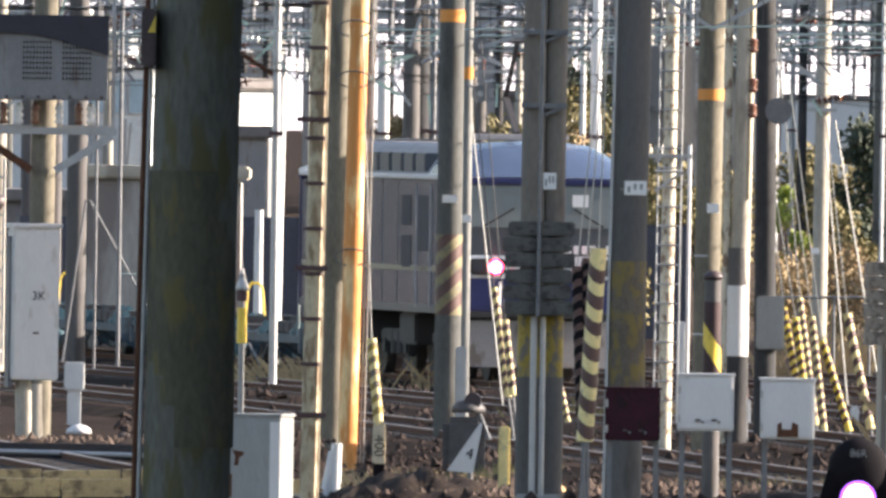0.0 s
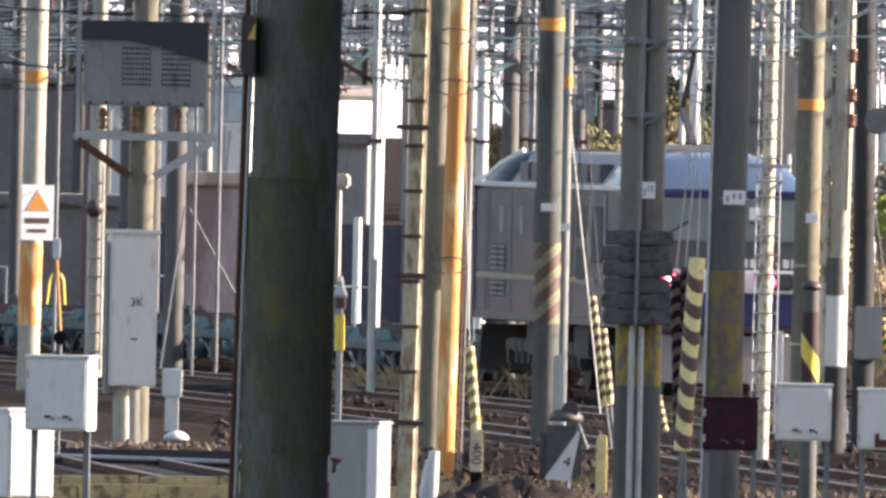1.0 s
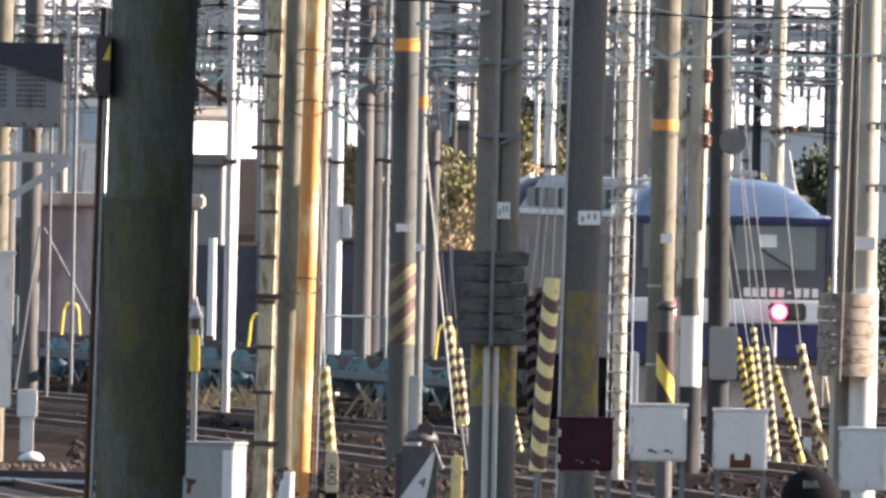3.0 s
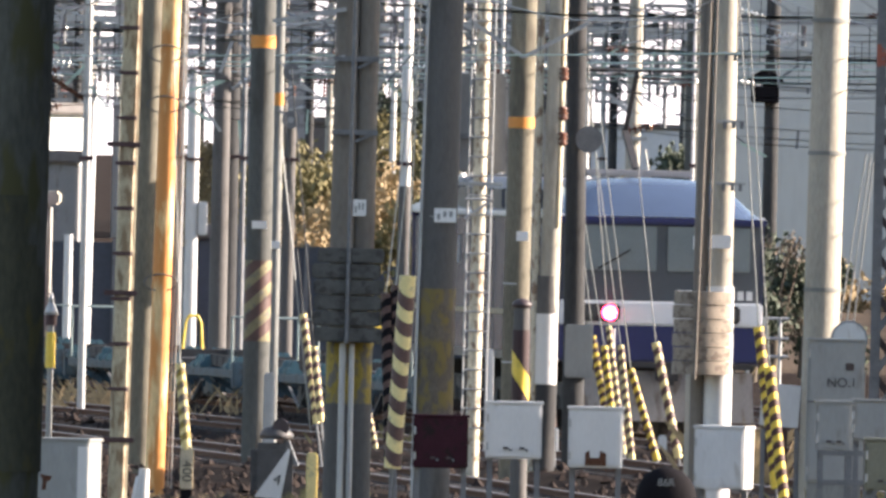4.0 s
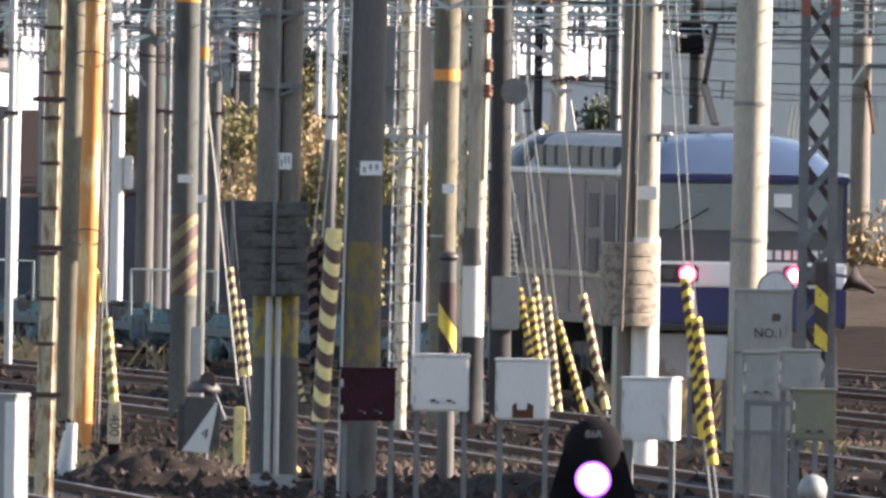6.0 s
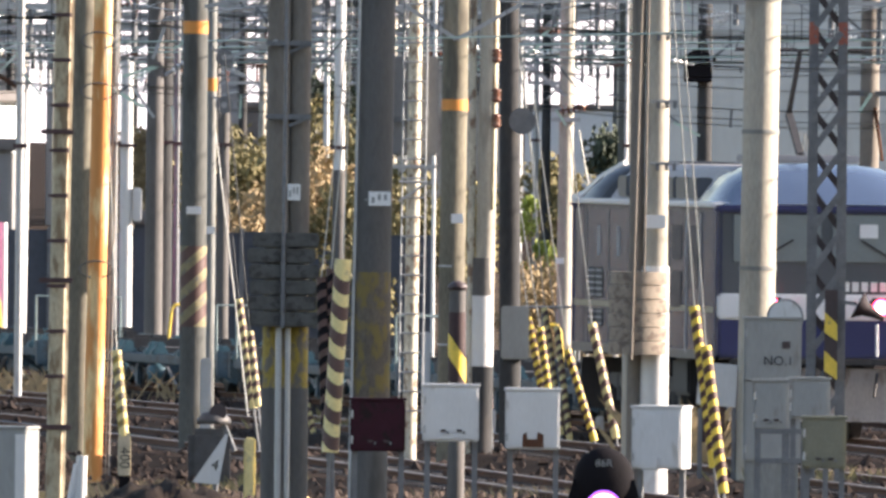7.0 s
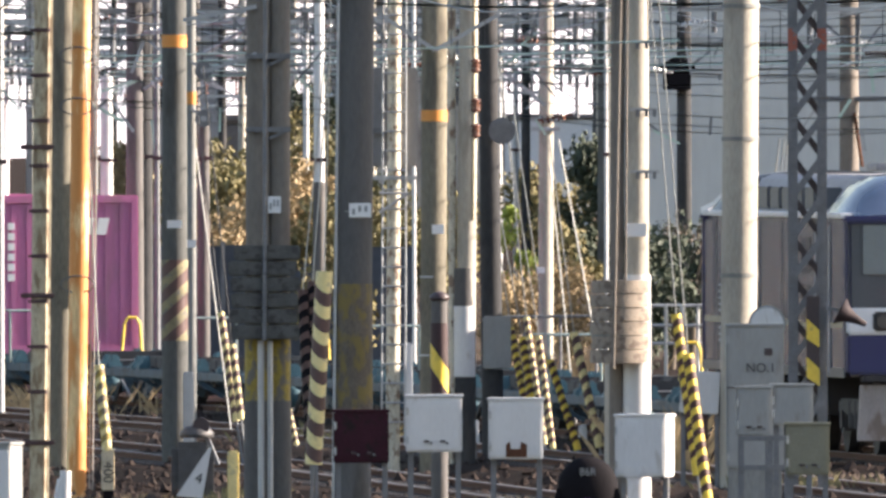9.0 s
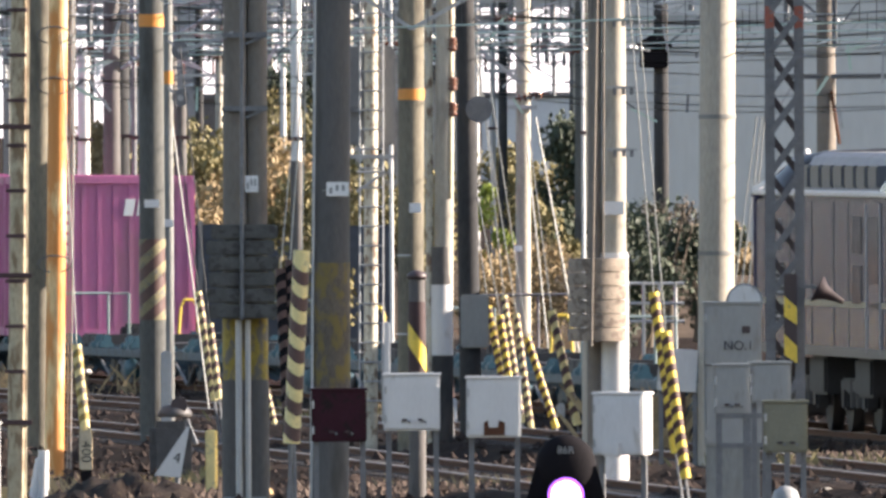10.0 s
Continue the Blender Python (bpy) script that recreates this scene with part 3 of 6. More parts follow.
# dark panels added behind the tracks to stand in for the shaded background
def panel_fence(x0, x1, y, h):
    t = thing("panel_fence", x0, y, -0.25, "dark slate-coloured panels added to darken the background", "fence")
    n = int((x1 - x0) / 1.8)
    for i in range(n):
        part("panel", block(B(), (0.9 + i * 1.8, 0, h / 2 + 0.02 * (i % 3)), (1.74, 0.06, h), 0.01), BUILD_NAVY, t)
        part("post", block(B(), (i * 1.8, -0.05, h / 2 + 0.05), (0.09, 0.09, h + 0.1), 0.01), GALV_DARK, t)


panel_fence(-13.0, 0.9, 634.0, 1.925 + 0.25)


# tan earth bank behind the tracks
def bank():
    bm = B()
    rnd = random.Random(3)
    cols = 60
    for j, (y, z) in enumerate([(636, -0.25), (642, 0.5), (650, 0.85), (680, 1.0), (700, -0.25)]):
        for i in range(cols):
            bm.verts.new((-6 + i * 0.3, y, z + (rnd.uniform(-0.12, 0.12) if 0 < j < 4 else 0)))
    bm.verts.ensure_lookup_table()
    for j in range(4):
        for i in range(cols - 1):
            a = j * cols + i
            bm.faces.new((bm.verts[a], bm.verts[a + 1], bm.verts[a + cols + 1], bm.verts[a + cols])).smooth = True
    lone("earth_bank", bm, mat("dry_earth", (0.075, 0.058, 0.045), 1.0, spec=0.05, vary=0.35, scale=2.0, fine=12.0, bump=0.5), "dry tan earth bank behind the tracks", "bank", kind="structure")


bank()

# bright hazy sky low over the far horizon
HAZE = mat("horizon_haze", (0.9, 0.88, 0.9), 1.0, vary=0.02, scale=0.002, fine=0.01, bump=0.0, emit=(1.0, 0.93, 0.96), power=0.5)
tagged(new("backdrop", mesh_of("backdrop", block(B(), (0, 4700, 60), (900, 4, 130)), HAZE)), "bright hazy white sky at the horizon", "sky", kind="structure")

# plain unseen buildings, added: two shade near poles, one darkens the loco side's reflections
house("tower_block", 37.0, 49.0, 356.8, 30.0, 16.0, BUILD_GREY, "plain unseen grey block that shades the middle poles")
house("long_warehouse", -190.0, -26.0, 770.0, 17.0, 20.0, BUILD_DARK, "plain unseen dark wall reflected in the loco side")
house("station_building", 6.0, 30.0, 120.0, 24.0, 70.0, BUILD_GREY, "plain unseen grey block that shades the nearest pole")

# ---- the train ----
def wheelset(p, y, r=0.43):
    bm = B()
    for sx in (-0.56, 0.56):
        tube(bm, (sx - 0.065, y, r), (sx + 0.065, y, r), r, n=20)
        tube(bm, (sx - 0.085 * (1 if sx > 0 else -1), y, r), (sx - 0.07 * (1 if sx > 0 else -1), y, r), r + 0.03, n=20)
    tube(bm, (-0.6, y, r), (0.6, y, r), 0.08)
    part("wheelset", bm, UNDER, p)


def bogie(parent, y, base=2.1, r=0.43, name="bogie"):
    bm = B()
    for sx in (-0.98, 0.98):
        block(bm, (sx, y, 0.62), (0.16, base + 0.9, 0.2), 0.03)
        for k in (-1, 1):
            block(bm, (sx, y + k * base / 2, 0.46), (0.2, 0.34, 0.3), 0.04)
            tube(bm, (sx, y + k * 0.35, 0.35), (sx, y + k * 0.35, 0.7), 0.1, n=10)
    block(bm, (0, y, 0.6), (1.9, 0.4, 0.22), 0.03)
    b = part(name, bm, UNDER, parent, "dark bogie frame")
    for k in (-1, 1):
        wheelset(b, y + k * base / 2, r)


def coupler(parent, y, k):
    bm = block(B(), (0, y + 0.22 * k, 0.88), (0.16, 0.5, 0.2), 0.03)
    block(bm, (0.03, y + 0.5 * k, 0.88), (0.3, 0.24, 0.3), 0.06)
    part("coupler", bm, UNDER, parent)


def locomotive():
    """Front at local y = -9.0, running towards -y."""
    L, hw = 9.0, 1.44
    t = thing("locomotive", 0, 0, 0, "blue and pale electric locomotive with lit red tail lamps", "locomotive")
    # body shell with raked, slightly bowed ends
    bm = B()
    def ring(y, top, w):
        return [bm.verts.new((x, y, z)) for x, z in ((-w, 1.02), (w, 1.02), (w, top), (-w, top))]
    rs = [ring(-L + 0.35, 3.02, hw), ring(L - 0.35, 3.02, hw)]
    a, b = rs
    for i in range(4):
        bm.faces.new((a[i], a[(i + 1) % 4], b[(i + 1) % 4], b[i]))
    bm.faces.new(a[::-1]), bm.faces.new(b)
    bmesh.ops.bevel(bm, geom=[e for e in bm.edges if abs(e.verts[0].co.y - e.verts[1].co.y) > 1], offset=0.06, segments=2, affect="EDGES")
    body = part("body", bm, LOCO_SIDE, t, "pale lavender-grey body side")
    # blue lower sill and yellow line along each side
    for sx in (-1, 1):
        part("side_stripe", block(B(), (sx * (hw + 0.004), 0, 1.67), (0.012, 2 * L - 1.2, 0.075)), DULL_LINE, body, "dull yellow line")
        part("sill", block(B(), (sx * (hw + 0.002), 0, 1.07), (0.02, 2 * L - 0.9, 0.12)), LOCO_GREY, body)
        # driver's door behind the front cab, with one tall pane; two stacked panes beside it
        d = part("cab_door", block(B(), (sx * (hw + 0.002), -6.1, 2.0), (0.016, 1.7, 1.9), 0.004), LOCO_SIDE, body)
        part("door_window", block(B(), (sx * (hw + 0.012), -6.05, 2.35), (0.014, 1.1, 0.84), 0.004), GLASS, d, "tall dark door window")
        for dy in (-0.86, 0.78):
            part("door_frame", block(B(), (sx * (hw + 0.014), -6.05 + dy, 2.0), (0.02, 0.13, 1.86), 0.004), LOCO_ROOF, d, "pale door edge")
        for z, h in ((2.54, 0.46), (1.92, 0.48)):
            part("side_window", block(B(), (sx * (hw + 0.008), -4.05, z), (0.014, 1.05, h), 0.004), GLASS, body, "dark side window")
        part("rear_door", block(B(), (sx * (hw + 0.002), 7.7, 2.0), (0.014, 0.9, 1.9), 0.004), LOCO_SIDE, body)
        part("corner_panel", block(B(), (sx * (hw + 0.002), -L + 0.62, 2.02), (0.012, 0.5, 1.95)), LOCO_BLUE, body, "blue corner panel")
        # stacked louvres with pale slats near the rear
        for z, n in ((1.95, 5), (1.48, 3)):
            for y in (6.15, 5.25):
                w = part("side_louvre", block(B(), (sx * (hw + 0.004), y, z), (0.014, 0.78, 0.082 * n), 0.004), UNDER, body, "dark side louvre")
                for i in range(n):
                    part("slat", block(B(), (sx * (hw + 0.016), y, z - 0.041 * n + 0.041 + i * 0.082), (0.022, 0.7, 0.03)), LOCO_ROOF, w)
        for y in (5.4, 3.0):
            part("panel_slit", block(B(), (sx * (hw + 0.006), y, 2.52), (0.014, 0.3, 0.4), 0.004), LOCO_ROOF, body)
        for y in (6.9, 4.2, 1.5, -1.2, -3.0):
            part("panel_seam", block(B(), (sx * (hw + 0.003), y, 2.0), (0.01, 0.05, 1.9)), LOCO_GREY, body)
        part("end_corner", block(B(), (sx * (hw - 0.01), L - 0.42, 2.0), (0.06, 0.16, 1.98), 0.02), LOCO_NAVY, body, "navy corner edge")
    # roof: eaves gutter, set-in central housing, vents
    part("gutter", block(B(), (0, 0, 3.05), (2 * hw + 0.1, 2 * L - 1.0, 0.07), 0.02), LOCO_WHITE, t, "pale roof gutter")
    bm = prism(B(), [(-1.25, 3.08), (1.25, 3.08), (0.95, 3.5), (0.8, 3.56), (-0.8, 3.56), (-0.95, 3.5)], -L + 3.0, L - 3.0)
    roof = part("roof_housing", bm, LOCO_ROOF, t, "grey roof housing with vents")
    for y in (-4.2, -2.8, -1.4, 0.0, 1.4, 2.8, 4.2):
        for sx in (-1, 1):
            part("roof_vent", block(B(), (sx * 1.16, y, 3.26), (0.22, 1.05, 0.28), 0.02), LOCO_GREY, roof)
    for k in (-1, 1):
        # domed roof over each cab, sloping down to its end
        arc = [(0.985, 0.05), (0.9, 0.36), (0.78, 0.68), (0.6, 0.91), (0.38, 0.99), (0.0, 1.03), (-0.38, 0.99), (-0.6, 0.91), (-0.78, 0.68), (-0.9, 0.36), (-0.985, 0.05)]
        bm, prev = B(), None
        for y, g, wd in ((L - 0.36, 0.06, 1.0), (L - 0.75, 0.5, 1.0), (L - 1.2, 0.84, 1.0), (L - 1.7, 1.0, 1.0), (L - 3.1, 1.0, 0.96)):
            rg = [bm.verts.new(((hw + 0.02) * x * wd, k * y, 3.03 + 0.56 * z * g)) for x, z in arc]
            if prev:
                for i in range(len(arc) - 1):
                    bm.faces.new((prev[i], prev[i + 1], rg[i + 1], rg[i])).smooth = True
            prev = rg
        bm.faces.new(prev)
        bmesh.ops.recalc_face_normals(bm, faces=bm.faces[:])
        part("cab_roof", bm, LOCO_BLUE if k < 0 else LOCO_GREY, t, "sloping blue cab roof" if k < 0 else "sloping dark cab roof with a pale edge")
        for sx in (-1, 1) if k > 0 else ():
            bm = B()
            for (x0, g0, y0), (x1, g1, y1) in (((0.985, 0.05, L - 0.36), (0.9, 0.18, L - 0.75)), ((0.9, 0.18, L - 0.75), (0.78, 0.57, L - 1.2)), ((0.78, 0.57, L - 1.2), (0.6, 0.91, L - 1.7))):
                beam(bm, (sx * (hw + 0.03) * x0, y0, 3.06 + 0.56 * g0), (sx * (hw + 0.03) * x1, y1, 3.06 + 0.56 * g1), 0.06)
            part("roof_edge", bm, LOCO_WHITE, t, "pale roof edge")
        part("roof_lip", block(B(), (0, k * (L - 0.3), 3.0), (2 * hw + 0.06, 0.3, 0.1), 0.03), LOCO_NAVY, t, "navy roof edge")
        # end: grey window belt, glass, white band with lamps, navy apron
        e = part("end_panel", prism(B(), [(-hw + 0.02, 1.9), (hw - 0.02, 1.9), (hw - 0.02, 2.98), (-hw + 0.02, 2.98)], k * (L - 0.37), k * (L - 0.22)), LOCO_GREY, t, "dark grey window belt")
        for sx in (-1, 1):
            part("windscreen", block(B(), (sx * 0.655, k * (L - 0.2), 2.62), (1.16, 0.03, 0.62), 0.012), GLASS_PALE, e, "pale reflecting windscreen")
            part("corner_post", block(B(), (sx * (hw - 0.05), k * (L - 0.3), 2.42), (0.09, 0.16, 1.12), 0.03), LOCO_NAVY, e)
            part("wiper", beam(B(), (sx * 0.9, k * (L - 0.15), 2.33), (sx * 0.45, k * (L - 0.15), 2.6), 0.025), UNDER, e)
        part("sun_screen", block(B(), (0.55, k * (L - 0.17), 2.72), (0.24, 0.015, 0.18)), LOCO_WHITE, e)
        for i in range(9):
            bm = block(B(), (0.26 + i * 0.122, k * (L - 0.2), 1.99), (0.085 if i != 5 else 0.05, 0.02, 0.125 if i != 5 else 0.03))
            part("number_bar", bm, WHITE_PLATE, e, "white number bar")
        band = part("white_band", block(B(), (0, k * (L - 0.27), 1.72), (2 * hw - 0.02, 0.2, 0.34), 0.03), LOCO_WHITE, t, "white band below the windows")
        for sx in (-1, 1):
            lamp = part("lamp_housing", block(B(), (sx * 0.84, k * (L - 0.165), 1.72), (0.54, 0.05, 0.25), 0.03), UNDER, band, "dark lamp recess")
            part("tail_lamp", tube(B(), (sx * 0.72, k * (L - 0.15), 1.72), (sx * 0.72, k * (L - 0.12), 1.72), 0.11, n=18), TAIL_RED, lamp, "lit red tail lamp")
            part("lamp_core", tube(B(), (sx * 0.72, k * (L - 0.13), 1.72), (sx * 0.72, k * (L - 0.105), 1.72), 0.07, n=14), TAIL_CORE, lamp)
            part("headlamp", tube(B(), (sx * 0.98, k * (L - 0.15), 1.72), (sx * 0.98, k * (L - 0.13), 1.72), 0.085, n=14), GLASS, lamp)
            part("handrail", tube(B(), (sx * 0.66, k * (L - 0.1), 1.08), (sx * 0.66, k * (L - 0.1), 1.5), 0.02, n=6), LOCO_WHITE, t)
        part("apron", block(B(), (0, k * (L - 0.28), 1.3), (2 * hw - 0.02, 0.2, 0.5), 0.03), LOCO_NAVY, t, "navy lower apron")
        part("end_step", block(B(), (0, k * (L - 0.16), 1.0), (2.5, 0.5, 0.08), 0.01), UNDER, t)
        bm = prism(B(), [(-1.32, 0.22), (1.32, 0.22), (1.28, 0.92), (-1.28, 0.92)], k * (L - 0.15), k * (L - 0.05))
        # pale grey at the front end, near black at the rear
        part("snow_plough", bm, PLOUGH if k < 0 else UNDER, t, "plough plate, pale in front and dark behind")
        for sx in (-0.62, 0.66):
            part("brake_hose", tube(B(), (sx, k * (L + 0.0), 0.86), (sx * 0.92, k * (L + 0.1), 0.55), 0.022, n=6), UNDER, t)
        coupler(t, k * (L - 0.05), k)
        # pantograph on the cab end
    base = part("pantograph", block(B(), (0, -L + 3.6, 3.66), (1.5, 1.2, 0.1), 0.02), LOCO_ROOF, t, "single-arm pantograph")
    part("lower_arm", beam(B(), (0, -L + 3.3, 3.7), (0, -L + 4.7, 4.25), 0.09), UNDER, base)
    part("upper_arm", beam(B(), (0, -L + 4.7, 4.25), (0, -L + 3.5, 5.05), 0.06), UNDER, base)
    part("contact_strip", tube(B(), (-0.85, -L + 3.5, 5.1), (0.85, -L + 3.5, 5.1), 0.03, n=6), UNDER, base)
    for y in (-6.0, 0.0, 6.0):
        bogie(t, y, 2.5, 0.56)
    for y in (-2.8, 2.8):
        part("equipment_box", block(B(), (0, y, 0.75), (2.5, 1.8, 0.5), 0.04), UNDER, t)
    return t


def flat_wagon(label):
    L = 10.0
    t = thing("container_wagon", 0, 0, 0, label, "wagon", "wagons of the train")
    bm = B()
    for sx in (-1, 1):
        block(bm, (sx * 1.15, 0, 0.64), (0.14, 2 * L - 0.6, 0.13), 0.02)
        block(bm, (sx * 0.7, 0, 0.45), (0.1, 2 * L - 5.0, 0.26), 0.02)
    block(bm, (0, 0, 0.58), (0.5, 2 * L - 0.4, 0.3), 0.02)
    for i in range(15):
        y = -L + 0.5 + i * (2 * L - 1) / 14
        block(bm, (0, y, 0.67), (2.4, 0.2, 0.1), 0.01)
        for sx in (-1, 1):
            beam(bm, (sx * 1.14, y, 0.6), (sx * 0.7, y, 0.34), 0.09)
    part("frame", bm, TEAL, t, "dull blue-grey wagon frame")
    for i in range(6):
        y = -L + 0.75 + i * (2 * L - 1.5) / 5
        for sx in (-1, 1):
            for dy in (-0.4, 0.4):
                bm = block(B(), (sx * 1.12, y + dy, 0.74), (0.24, 0.34, 0.12), 0.03)
                block(bm, (sx * 1.1, y + dy, 0.83), (0.14, 0.2, 0.14), 0.03)
                part("container_lock", bm, LOCK_TEAL, t, "blue-green container lock")
    for k in (-1, 1):
        part("end_sill", block(B(), (0, k * (L - 0.1), 0.62), (2.5, 0.24, 0.4), 0.02), TEAL, t)
        bm = B()
        tube(bm, (-1.2, k * (L - 0.55), 1.5), (-0.2, k * (L - 0.55), 1.5), 0.016, n=6)
        for x in (-1.2, -0.2):
            tube(bm, (x, k * (L - 0.55), 0.7), (x, k * (L - 0.55), 1.5), 0.02, n=6)
        part("end_rail", bm, mat("rail_paint", (0.2, 0.26, 0.26), 0.5), t, "grey end handrail")
        bogie(t, k * 7.1, 1.7, 0.31)
        coupler(t, k * (L - 0.1), k)
    rnd = random.Random(77)
    for i, y in enumerate((-5.0, -4.2, -3.0, -2.2, -1.1, 0.3, 1.2, 2.4, 3.3, 4.6)):
        for sx in (-1, 1):
            w, h = rnd.uniform(0.3, 0.75), rnd.uniform(0.2, 0.38)
            part("side_plate", block(B(), (sx * rnd.uniform(0.8, 1.1), y, 0.56 - h / 2), (0.08, w, h), 0.03), (TEAL, WAGON_PLATE, UNDER, TEAL, UNDER)[i % 5], t, "dull hanging side gear")
    for sx in (-1, 1):
        bm = B()
        for i in range(5):
            y = -5.2 + i * 2.2
            tube(bm, (sx * 1.08, y, 0.52), (sx * 1.0, y + 1.5, 0.2), 0.03, n=6)
            tube(bm, (sx * 1.0, y + 1.5, 0.2), (sx * 1.08, y + 2.2, 0.5), 0.025, n=6)
        part("brake_rod", bm, GALV_DARK, t, "bent brake rods")
        for y in (-1.8, 2.0):
            part("hand_wheel", lathe(B(), (sx * 1.06, y, 0.42), [(0.02, -0.16), (0.16, -0.1), (0.18, 0.0), (0.16, 0.1), (0.02, 0.16)], 10), LOCK_TEAL, t, "blue-green hand wheel")
    part("brake_gear", block(block(B(), (-0.5, 0.5, 0.6), (0.9, 2.4, 0.4), 0.04), (0.5, -2.2, 0.5), (0.7, 1.2, 0.45), 0.04), UNDER, t)
    for ob in t.children:
        if not ob.name.startswith("bogie"):
            ob.location.z -= 0.18
    return t


def yellow_hoop(wagon, x, y):
    bm = B()
    ends = ((x - 0.17, 0.52), (x - 0.11, 1.1), (x - 0.06, 1.2), (x + 0.08, 1.2), (x + 0.13, 1.1), (x + 0.17, 0.52))
    for (a, za), (b, zb) in zip(ends, ends[1:]):
        tube(bm, (a, y, za), (b, y, zb), 0.026, n=6)
    part("yellow_hoop", bm, YELLOW, wagon, "yellow grab hoop")


def freight_container():
    """3.7 m long along y, standing on the wagon's locks."""
    hw, hl, z0, z1 = 1.22, 1.85, 0.86, 3.32
    t = thing("freight_container", 0, 0, 0, "purplish pink ribbed steel freight container with a white emblem", "container", "containers on the wagon")
    part("shell", block(B(), (0, 0, (z0 + z1) / 2), (2 * hw - 0.08, 2 * hl - 0.08, z1 - z0 - 0.06), 0.02), PINK, t)
    bm = B()
    for sx in (-1, 1):
        for sy in (-1, 1):
            block(bm, (sx * (hw - 0.05), sy * (hl - 0.05), (z0 + z1) / 2), (0.12, 0.12, z1 - z0), 0.015)
        for z in (z0 + 0.06, z1 - 0.05):
            block(bm, (sx * (hw - 0.05), 0, z), (0.12, 2 * hl - 0.1, 0.12), 0.01)
    for sy in (-1, 1):
        for z in (z0 + 0.06, z1 - 0.05):
            block(bm, (0, sy * (hl - 0.05), z), (2 * hw - 0.1, 0.12, 0.12), 0.01)
    part("corner_frame", bm, PINK, t)
    for i in range(9):
        x = -0.98 + i * 0.245
        for sy in (-1, 1):
            part("rib", block(B(), (x, sy * (hl - 0.035), (z0 + z1) / 2), (0.11, 0.05, z1 - z0 - 0.24), 0.02), PINK, t)
    for i in range(13):
        y = -1.62 + i * 0.27
        for sx in (-1, 1):
            part("rib", block(B(), (sx * (hw - 0.035), y, (z0 + z1) / 2), (0.05, 0.11, z1 - z0 - 0.24), 0.02), PINK, t)
    # white emblem, plain shapes
    for sy in (-1, 1):
        bm = B()
        for x, w in ((0.42, 0.16), (0.62, 0.18), (0.86, 0.18)):
            prism(bm, [(x - 0.3, 2.72), (x - 0.3 + w * 0.9, 2.72), (x - 0.3 + w * 1.2, 2.98), (x - 0.3 + w * 0.25, 2.98)], sy * (hl + 0.002), sy * (hl - 0.02))
        part("emblem", bm, WHITE_PLATE, t, "white emblem")
        for i in range(6):
            part("marking_bar", block(B(), (-0.78, sy * (hl + 0.002), 2.05 + i * 0.16), (0.11, 0.02, 0.11)), WHITE_PLATE, t, "white marking")
    for ob in t.children:
        ob.location.z -= 0.22
    return t


LOCO = locomotive()
WAGON = [flat_wagon("empty blue-grey container wagon with blue-green locks") for _ in range(1)]
WAGON += [copy_thing(WAGON[0], Matrix.Identity(4)) for _ in range(3)]
for _ in range(2):
    WAGON.append(tagged(copy_thing(WAGON[0], Matrix.Identity(4)), "blue-grey container wagon carrying pink containers"))
for w in WAGON:
    yellow_hoop(w, 1.08, -9.2)
BOX = [freight_container()]
BOX += [copy_thing(BOX[0], Matrix.Identity(4)) for _ in range(7)]
# metres behind the train's front end at which each vehicle has its middle
RUN = [(LOCO, 9.0)] + [(w, 29.0 + 21.3 * i) for i, w in enumerate(WAGON)]
for i, b in enumerate(BOX):
    RUN.append((b, 107.0 + 21.3 * (i // 4) + (i % 4) * 3.8))


# ---- poles ----
def shaft(p, h, r0, r1, material, lean=0.0, z0=-0.3, name="shaft", n=20):
    return part(name, tube(B(), (lean * z0, 0, z0), (lean * h, 0, h), r0, r1, n), material, p)


def collar(p, z, r, hgt, material, name="band", label="", lean=0.0):
    return part(name, tube(B(), (lean * z, 0, z - hgt / 2), (lean * z, 0, z + hgt / 2), r, r, 20), material, p, label)


def plate(p, x, z, w, h, r, material=None, name="number_plate", bars=True):
    q = part(name, block(B(), (x, -r - 0.015, z), (w, 0.012, h), 0.003), material or WHITE_PLATE, p, "small white plate")
    if bars:
        for i in range(3):
            part("plate_bar", block(B(), (x - w * 0.3 + i * w * 0.28, -r - 0.024, z + (0.1 if i else -0.1) * h), (w * 0.14, 0.004, h * 0.42)), GREY_BOX, q)
    return q


def post(x, y, h, r0, r1, material, label, lean=0.0, name="catenary_pole"):
    p = thing(name, x, y, 0, label, "pole", "poles of the yard")
    shaft(p, h, r0, r1, material, lean)
    return p


# nearest dark pole
p = post(-2.493, 159.71, 10.0, 0.21, 0.195, MOSSY, "dark mossy concrete pole with a worn painted belt", lean=0.014)
collar(p, 3.198, 0.2085, 1.306, MOSSY_PAINT, "paint_belt", "worn yellow painted belt", lean=0.014)
part("conduit", tube(B(), (-0.232, -0.03, -0.2), (-0.155, -0.03, 4.75), 0.013, n=8), GALV, p, "thin pale conduit")
part("conduit_cable", tube(B(), (-0.252, -0.03, -0.2), (-0.175, -0.03, 4.75), 0.014, n=8), RUST, p)
part("strap", tube(B(), (0.062, 0, 4.795), (0.062, 0, 4.81), 0.205, n=24), WIRE, p)
b = part("junction_box", block(B(), (-0.17, -0.12, 4.473), (0.07, 0.2, 0.28), 0.01), BOX_DARK, p, "dark box with a yellow warning mark")
part("warning_mark", prism(B(), [(-0.175, 4.5), (-0.138, 4.5), (-0.138, 4.58)], -0.225, -0.222), YELLOW, b)

